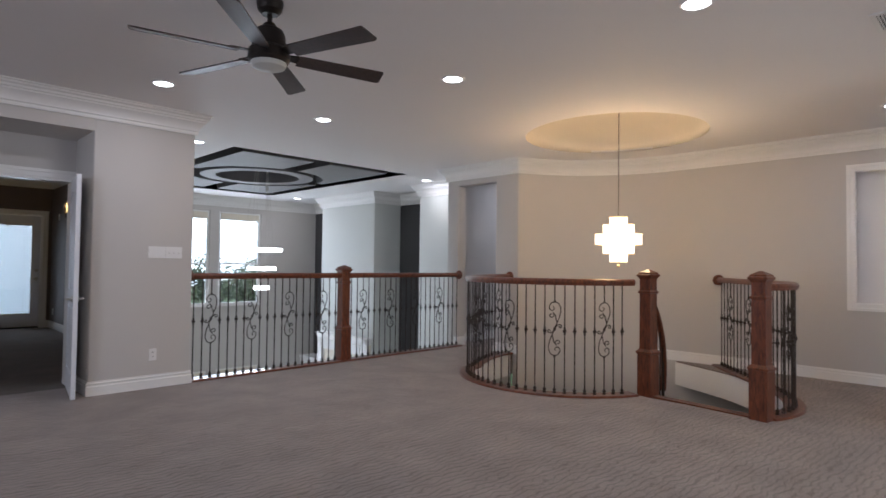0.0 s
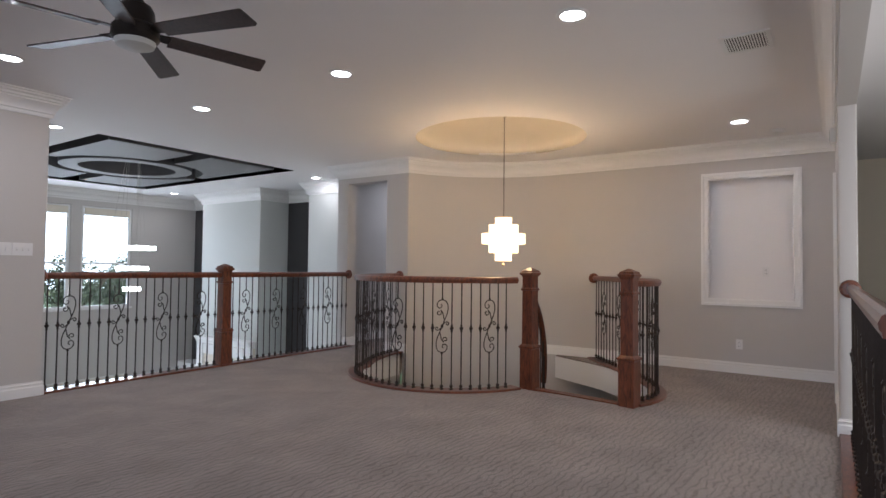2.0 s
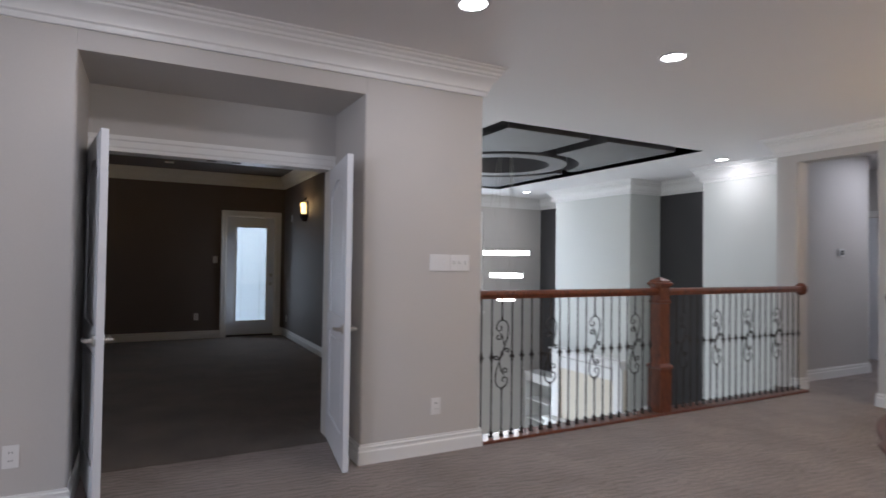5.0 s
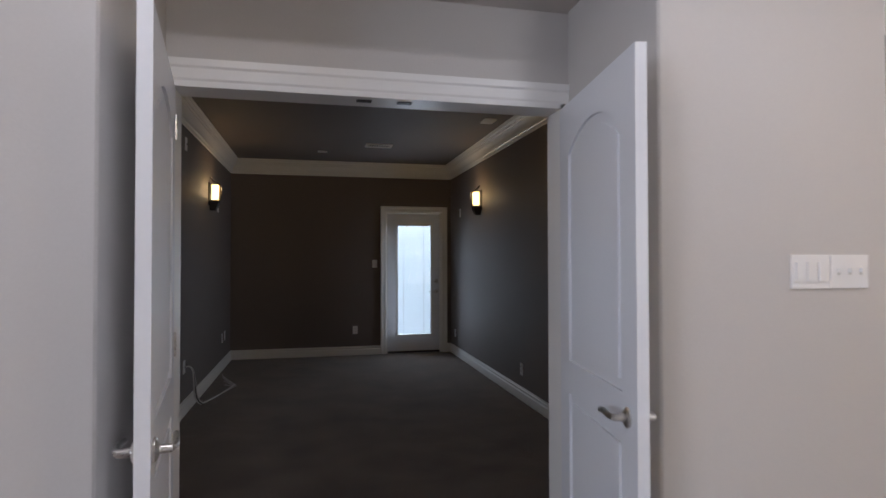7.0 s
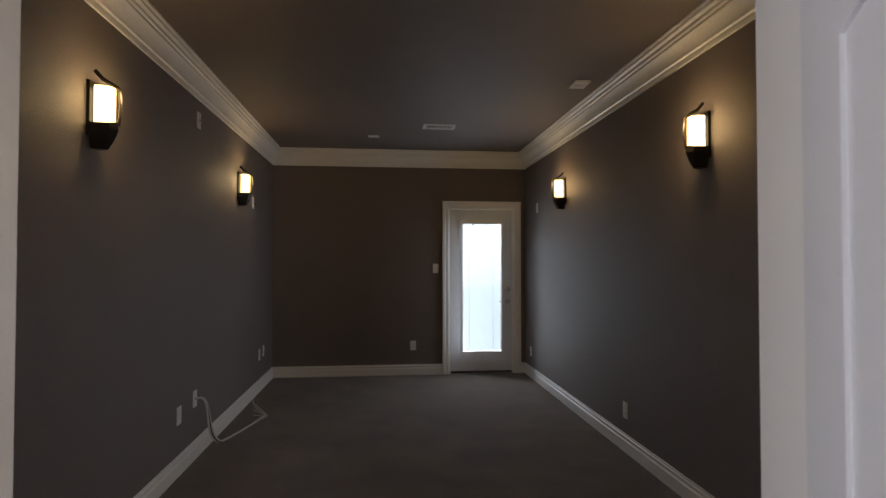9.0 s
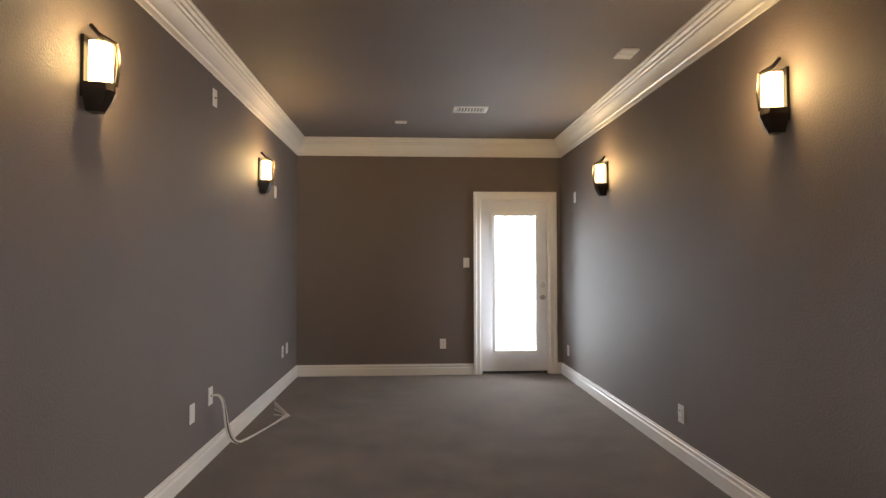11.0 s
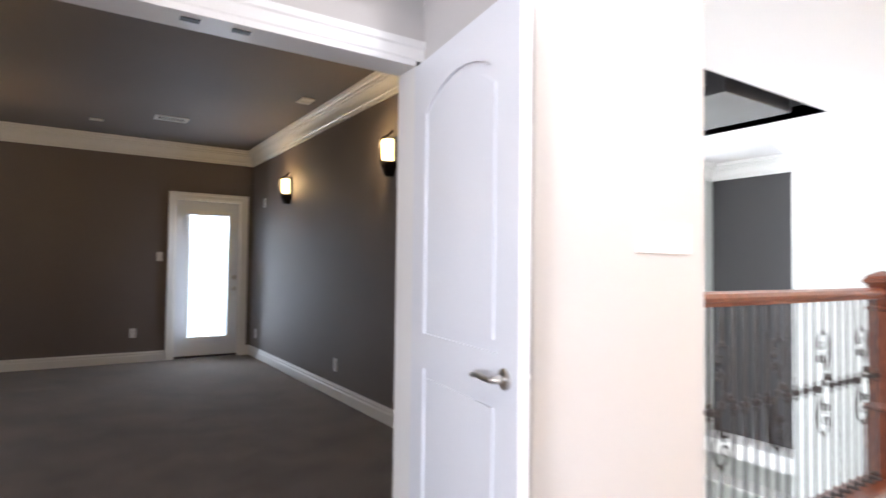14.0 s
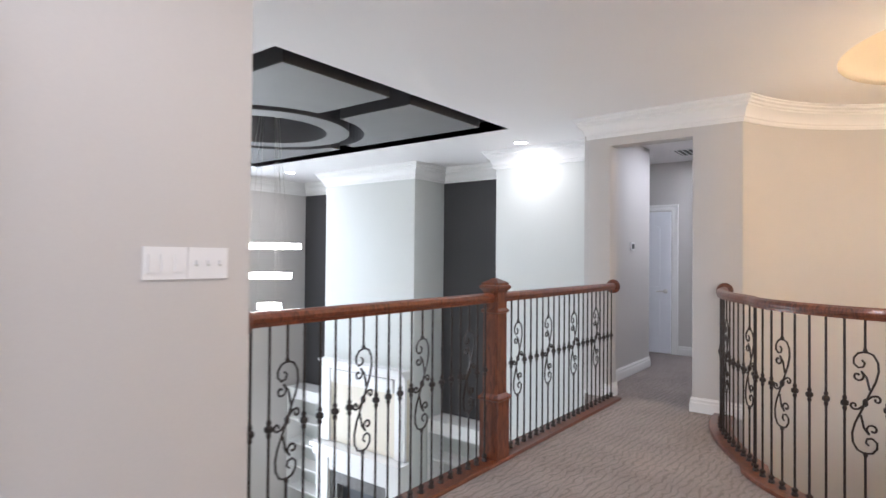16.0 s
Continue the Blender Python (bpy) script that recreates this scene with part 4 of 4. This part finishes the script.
# ---- lamps ----
can = thing("recessed_light", 3.17, 2.99, H, "round white recessed ceiling light, switched on", "ceiling light", "recessed ceiling lights")
part("trim_ring", Shape().lathe(0, 0, [(0.072, -0.004), (0.078, -0.009), (0.095, -0.006), (0.1, 0.0), (0.072, 0.0)], 28), PLASTIC, can, "", True)
part("lens", Shape().lathe(0, 0, [(0.0, -0.005), (0.072, -0.005), (0.072, 0.0)], 28), LED, can, "glowing lens")
CANS = [(3.17, 2.99), (3.17, 4.88), (1.58, 4.86), (6.42, 0.55), (3.17, 1.06), (6.82, 7.19), (2.71, 7.0), (6.8, 11.56), (-0.1, 4.87), (-0.1, 1.06), (2.71, 11.56)]
for x, y in CANS[1:]:
    copy_thing(can, pose(x, y, H))
# the last beam, deep in the hall, is an added fill
for x, y in CANS + [(7.8, 5.4), (8.8, 5.3)]:
    d = bpy.data.lights.new("can_beam", "AREA")
    d.shape, d.size, d.energy, d.color = "DISK", 0.14, 6.9, (1.0, 0.92, 0.88)
    if x > 7.5:
        d.energy, d.color = 8.5, (0.97, 0.96, 1.0)
    new("can_beam", d).matrix_world = look((x, y, H - 0.02), (x, y + 0.001, 0))
# added can, set out of view to brighten the hall's end wall
copy_thing(can, pose(8.8, 5.3, H))
hall_can = copy_thing(can, pose(7.8, 5.4, H))

# ceiling fan with six blades
fan = thing("ceiling_fan", 1.47, 2.81, H, "dark bronze six-blade ceiling fan with a frosted light", "ceiling fan")
part("canopy", Shape().lathe(0, 0, [(0.0, -0.08), (0.045, -0.08), (0.068, -0.055), (0.075, -0.02), (0.075, 0.0)], 24), BRONZE, fan, "", True)
part("downrod", Shape().lathe(0, 0, [(0.014, -0.18), (0.014, -0.075)], 12), BRONZE, fan, "", True)
part("motor_housing", Shape().lathe(0, 0, [(0.0, -0.13), (0.03, -0.13), (0.045, -0.15), (0.075, -0.17), (0.09, -0.2), (0.098, -0.27), (0.115, -0.29), (0.118, -0.34), (0.105, -0.36), (0.0, -0.36)], 28), BRONZE, fan, "", True)
part("light_lens", Shape().lathe(0, 0, [(0.1, -0.355), (0.1, -0.365), (0.092, -0.385), (0.06, -0.398), (0.0, -0.402)], 28), FROST, fan, "frosted unlit lens", True)
for k in range(6):
    m = pose(0, 0, -0.315, 0, 0, 47 + 60 * k) @ pose(0, 0, 0, -13, 0, 0)
    bl = Shape().prism([(0.17, -0.052), (0.69, -0.066), (0.7, -0.058), (0.715, 0.05), (0.7, 0.062), (0.17, 0.05)], -0.004, 0.004)
    blade = part("blade", bl, BLADE, fan, "dark espresso wood blade", m=m)
    part("blade_bracket", Shape().prism([(0.09, -0.025), (0.2, -0.04), (0.22, 0.0), (0.2, 0.04), (0.09, 0.025)], 0.0045, 0.012), BRONZE, blade)

# crystal chandelier over the stair
CH = (5.55, 2.8)
chd = thing("chandelier", CH[0], CH[1], 0, "lit tiered crystal chandelier on a long chain", "chandelier")
part("canopy", Shape().lathe(0, 0, [(0.0, 3.0), (0.05, 3.0), (0.06, 3.04), (0.06, 3.07), (0.0, 3.07)], 20), BRASS, chd, "", True)
link = Shape()
z, k = 1.8, 0
while z < 3.0:
    a = math.pi / 2 * (k % 2)
    link.tube([(0.008 * math.cos(t) * math.cos(a), 0.008 * math.cos(t) * math.sin(a), z + 0.018 * math.sin(t)) for t in [math.tau * i / 8 for i in range(9)]], 0.0022, 4)
    z, k = z + 0.03, k + 1
part("chain", link, BRONZE, chd)
TIERS = [(0.085, 1.68, 1.77), (0.155, 1.585, 1.69), (0.235, 1.475, 1.59), (0.155, 1.375, 1.48), (0.085, 1.285, 1.38)]
for r, za, zb in TIERS:
    n = max(10, int(r * 110))
    drops = Shape()
    for i in range(n):
        a = math.tau * i / n
        w = math.tau / n * 0.42
        drops.prism([(q * math.cos(a + e * w), q * math.sin(a + e * w)) for q, e in ((r - 0.012, 0.7), (r - 0.012, -0.7), (r, -1), (r + 0.008, 0), (r, 1))], za + 0.004, zb - 0.012)
    tier = part("crystal_tier", drops, CRYSTAL, chd, "ring of glowing crystal drops")
    part("tier_band", Shape().lathe(0, 0, [(r - 0.015, zb - 0.011), (r + 0.012, zb - 0.011), (r + 0.012, zb), (r - 0.015, zb), (r - 0.015, zb - 0.011)], 28), CRYSTAL_EDGE, tier, "", True)
    part("lower_band", Shape().lathe(0, 0, [(r - 0.01, za), (r + 0.009, za), (r + 0.009, za + 0.006), (r - 0.01, za + 0.006), (r - 0.01, za)], 28), CRYSTAL_EDGE, tier, "", True)
part("finial", Shape().lathe(0, 0, [(0.0, 1.225), (0.012, 1.232), (0.018, 1.245), (0.012, 1.258), (0.004, 1.268), (0.004, 1.29)], 12), BRASS, chd, "crystal ball finial", True)
cd = bpy.data.lights.new("chandelier_bulbs", "POINT")
cd.energy, cd.color, cd.shadow_soft_size = 58, (1.0, 0.64, 0.29), 0.26
new("chandelier_bulbs", cd).location = (CH[0], CH[1], 1.9)

# three-ring pendant in the great room
pd = thing("ring_pendant", 4.74, 9.2, 0, "three-ring glowing led pendant on thin cables", "pendant lamp")
for r, z in ((0.34, 1.46), (0.24, 1.13), (0.13, 0.79)):
    part("led_ring", Shape().lathe(0, 0, [(r - 0.02, z - 0.03), (r, z - 0.03), (r, z + 0.03), (r - 0.02, z + 0.03), (r - 0.02, z - 0.03)], 40), RING_GLOW, pd, "glowing ring", True)
    for k in range(3):
        a = 0.5 + k * math.tau / 3
        part("cable", Shape().tube([(r * math.cos(a), r * math.sin(a), z + 0.03), (0.08 * math.cos(a), 0.08 * math.sin(a), H + 0.5)], 0.0022, 4), NICKEL, pd)


# wall sconces: dark bronze frame, pointed base and crest, amber glass
def sconce(x, y, rz):
    s = thing("wall_sconce", x, y, 2.08, "lit wall sconce, bronze frame and glowing glass", "wall lamp", "theatre sconces", rz)
    part("backplate", Shape().box(-0.045, 0.0, -0.13, 0.045, 0.014, 0.12), BRONZE, s)
    part("glass", Shape().prism(arc(0, 0.05, 0.05, -20, 200, 14), -0.075, 0.095), SCONCE_GLOW, s, "glowing amber-white glass", True)
    cup = Shape()
    lv = [(0.058, 0.112, -0.072), (0.058, 0.118, -0.1), (0.046, 0.1, -0.145), (0.03, 0.075, -0.185)]
    vs = [q for w, d, z in lv for q in ((-w, 0.014, z), (-w * 0.75, d * 0.85, z), (0, d, z + 0.012 * (z > -0.08)), (w * 0.75, d * 0.85, z), (w, 0.014, z))]
    fs = [(i * 5 + j, i * 5 + j + 1, i * 5 + 6 + j, i * 5 + 5 + j) for i in range(3) for j in range(4)] + [(0, 1, 2, 3, 4), (19, 18, 17, 16, 15)] + [(i * 5 + 4, i * 5, i * 5 + 5, i * 5 + 9) for i in range(3)]
    part("lower_cup", cup.add(vs, fs), BRONZE, s)
    part("crest", Shape().tube([(0, 0.016, 0.175), (0, 0.05, 0.135), (0, 0.09, 0.112), (0, 0.122, 0.09)], 0.01, 6), BRONZE, s)
    part("strap", Shape().tube([(0, 0.118, 0.095), (0, 0.128, 0.01), (0, 0.118, -0.08)], 0.007, 6), BRONZE, s)
    d = bpy.data.lights.new("sconce_bulb", "POINT")
    d.energy, d.color, d.shadow_soft_size = 2.9, (1.0, 0.65, 0.28), 0.04
    m = pose(x, y, 2.08, 0, 0, rz) @ pose(0, 0.15, 0.06)
    new("sconce_bulb", d).matrix_world = m


for x, y, rz in ((TX0, 8.08, 270), (TX0, 10.7, 270), (TX1, 8.3, 90), (TX1, 10.75, 90)):
    sconce(x, y, rz)


# ---- plates, vents, small things ----
def plate(name, x, y, z, rz, gangs, style, label, category, group=""):
    """A wall plate; faces along its own -y."""
    w = 0.035 + 0.0215 * (gangs - 1)
    p = thing(name, x, y, z, label, category, group, rz)
    part("cover", Shape().prism([(-w, -0.057), (w, -0.057), (w, 0.057), (-w, 0.057)], 0, 0.006), PLASTIC, p, m=STAND)
    for g in range(gangs):
        cx = (g - (gangs - 1) / 2) * 0.046
        if style == "rocker":
            part("rocker", Shape().box(cx - 0.016, -0.011, -0.032, cx + 0.016, -0.006, 0.032), PLASTIC, p)
        elif style == "toggle":
            part("toggle", Shape().box(cx - 0.005, -0.016, -0.004, cx + 0.005, -0.006, 0.012), PLASTIC, p)
            part("slot", Shape().box(cx - 0.006, -0.0068, -0.012, cx + 0.006, -0.006, 0.012), FROST, p)
        elif style == "outlet":
            for dz in (-0.02, 0.02):
                part("socket", Shape().box(cx - 0.016, -0.0085, dz - 0.014, cx + 0.016, -0.006, dz + 0.014), PLASTIC, p)
                # slot holes are raised dark blocks, their shade put into the colour
                part("slot", Shape().box(cx - 0.008, -0.0092, dz - 0.005, cx - 0.005, -0.0086, dz + 0.006), SHADOWLINE, p)
                part("slot", Shape().box(cx + 0.005, -0.0092, dz - 0.005, cx + 0.008, -0.0086, dz + 0.006), SHADOWLINE, p)
        elif style == "jack":
            part("jack", Shape().lathe(0, 0, [(0, 0), (0.006, 0), (0.006, 0.006), (0, 0.006)], 10), SHADOWLINE, p, m=pose(cx, -0.006, 0, 90, 0, 0))


OUT = "white wall outlet with a plain cover plate"
plate("light_switch", 1.855, WY, 1.324, 0, 3, "rocker", "white three-gang wall switch plate", "light switch")
plate("light_switch", 2.014, WY, 1.324, 0, 3, "toggle", "white three-gang toggle switch plate", "light switch")
plate("wall_outlet", 1.84, WY, 0.325, 0, 1, "outlet", OUT, "outlet", "wall outlets")
plate("wall_outlet", -0.55, WY, 0.325, 0, 1, "outlet", OUT, "outlet", "wall outlets")
plate("wall_outlet", XS, 0.69, 0.34, 270, 1, "outlet", OUT, "outlet", "wall outlets")
plate("wall_outlet", XS + 0.115, 0.42, 1.2, 270, 1, "outlet", OUT, "outlet", "wall outlets")
plate("light_switch", 6.1, SY, 1.3, 180, 1, "rocker", "white single wall switch plate", "light switch")
plate("light_switch", 1.055, TY1, 1.3, 0, 1, "rocker", "white single wall switch plate", "light switch")
plate("wall_outlet", 0.78, TY1, 0.36, 0, 1, "outlet", OUT, "outlet", "wall outlets")
for y, z, st_ in ((9.23, 0.385, "blank"), (9.54, 0.42, "jack"), (11.62, 0.39, "outlet"), (11.82, 0.4, "outlet"), (9.57, 2.395, "jack"), (11.27, 1.98, "blank")):
    plate("wall_plate", TX0, y, z, 90, 1, st_, "white cover plate on the taupe wall", "wall plate", "theatre wall plates")
for y, z, st_ in ((9.37, 0.3, "outlet"), (12.05, 0.31, "outlet"), (11.75, 2.0, "blank")):
    plate("wall_plate", TX1, y, z, 270, 1, st_, "white cover plate on the taupe wall", "wall plate", "theatre wall plates")


def vent(x, y, z, w, h, rz, label, slats=11, mat=PLASTIC):
    v = thing("ceiling_vent", x, y, z, label, "vent", "", rz)
    me = holed(rect(-w / 2, -h / 2, w / 2, h / 2), [rect(-w / 2 + 0.03, -h / 2 + 0.03, w / 2 - 0.03, h / 2 - 0.03)], -0.01, 0.0)
    me.materials.append(mat)
    part("frame", me, None, v)
    # dark sheet in place of the shade behind the slats
    part("duct_shade", Shape().box(-w / 2 + 0.03, -h / 2 + 0.03, -0.002, w / 2 - 0.03, h / 2 - 0.03, 0.0), SHADOWLINE, v)
    sl = Shape().box(-0.0045, -h / 2 + 0.03, -0.009, 0.003, h / 2 - 0.03, -0.0022).mesh("slat", mat)
    for k in range(slats):
        part("slat", sl, None, v, m=pose(-w / 2 + 0.03 + (w - 0.06) * (k + 0.5) / slats, 0, 0))


vent(4.18, 0.24, H, 0.3, 0.34, 90, "white slatted ceiling air vent", 15)
vent(0.97, 11.0, H, 0.32, 0.2, 0, "white slatted theatre ceiling vent", 9)
vent(8.6, 5.55, H, 0.7, 0.5, 90, "white hall return air grille", 10)
sm = thing("smoke_detector", 7.0, 0.24, H, "round white ceiling smoke detector", "smoke detector")
part("body", Shape().lathe(0, 0, [(0.0, -0.035), (0.045, -0.035), (0.06, -0.025), (0.065, 0.0), (0, 0)], 24), PLASTIC, sm, "", True)
for x, y, w, h in ((0.31, 11.5, 0.12, 0.06), (1.9, 9.53, 0.12, 0.17)):
    q = thing("ceiling_plate", x, y, H, "white cover plate on the taupe ceiling", "ceiling plate", "ceiling plates")
    part("cover", Shape().box(-w / 2, -h / 2, -0.014, w / 2, h / 2, 0), PLASTIC, q)
    part("rib", Shape().box(-w / 2 + 0.01, -0.004, -0.02, w / 2 - 0.01, 0.004, -0.014), PLASTIC, q)
sir = thing("alarm_sounder", 5.75, SY, 2.36, "white and grey wall alarm sounder", "alarm")
part("housing", Shape().box(-0.05, 0, -0.06, 0.05, 0.045, 0.06, 0.008), PLASTIC, sir, "", True)
part("grille", Shape().box(-0.03, 0.0452, -0.045, 0.03, 0.05, 0.045), FROST, sir)
tm = thing("thermostat", 7.5, 6.09, 1.5, "small white thermostat with a dark screen", "thermostat")
part("body", Shape().box(-0.055, -0.022, -0.045, 0.055, 0, 0.045, 0.006), PLASTIC, tm, "", True)
part("screen", Shape().box(-0.03, -0.024, -0.03, 0.045, -0.0222, 0.03), SHADOWLINE, tm, "dark screen")
cord = thing("pull_cord", 8.9, 5.75, H, "thin hanging attic pull cord", "cord")
part("string", Shape().tube([(0, 0, -0.85), (0, 0, 0)], 0.003, 5), CABLE_W, cord)
part("knob", Shape().lathe(0, 0, [(0, -0.88), (0.01, -0.87), (0.008, -0.85), (0, -0.845)], 8), PLASTIC, cord)

# loose bundle of speaker cable coming out of the wall plate
cb = thing("cable_bundle", TX0, 9.54, 0.0, "loose bundle of white and black cable ends", "cable")
for k in range(4):
    o = 0.008 * (k - 1.5)
    c = bezier((0.008, 0.0, 0.42), (0.13, 0.06 + o, 0.47), (0.02 + o, 0.1, 0.1), (0.1 + o, 0.3, 0.018 + 0.008 * (k % 2)), 14)
    c += bezier((0.1 + o, 0.3, 0.018 + 0.008 * (k % 2)), (0.14, 0.45 + o, 0.012), (0.2 + o, 0.7, 0.014), (0.3 + o, 0.98 - 0.03 * k, 0.02 + 0.015 * k), 12)[1:]
    part("cable", Shape().tube(c, 0.0065, 6), SHADOWLINE if k == 2 else CABLE_W, cb, "", True)
for k in range(4):
    part("wire_end", Shape().tube([(0.29 + 0.01 * k, 0.96, 0.03), (0.24 - 0.03 * k, 0.92 + 0.07 * k, 0.05 + 0.02 * k), (0.2 - 0.02 * k, 0.9 + 0.1 * k, 0.06 + 0.02 * k)], 0.003, 5), CABLE_W, cb)
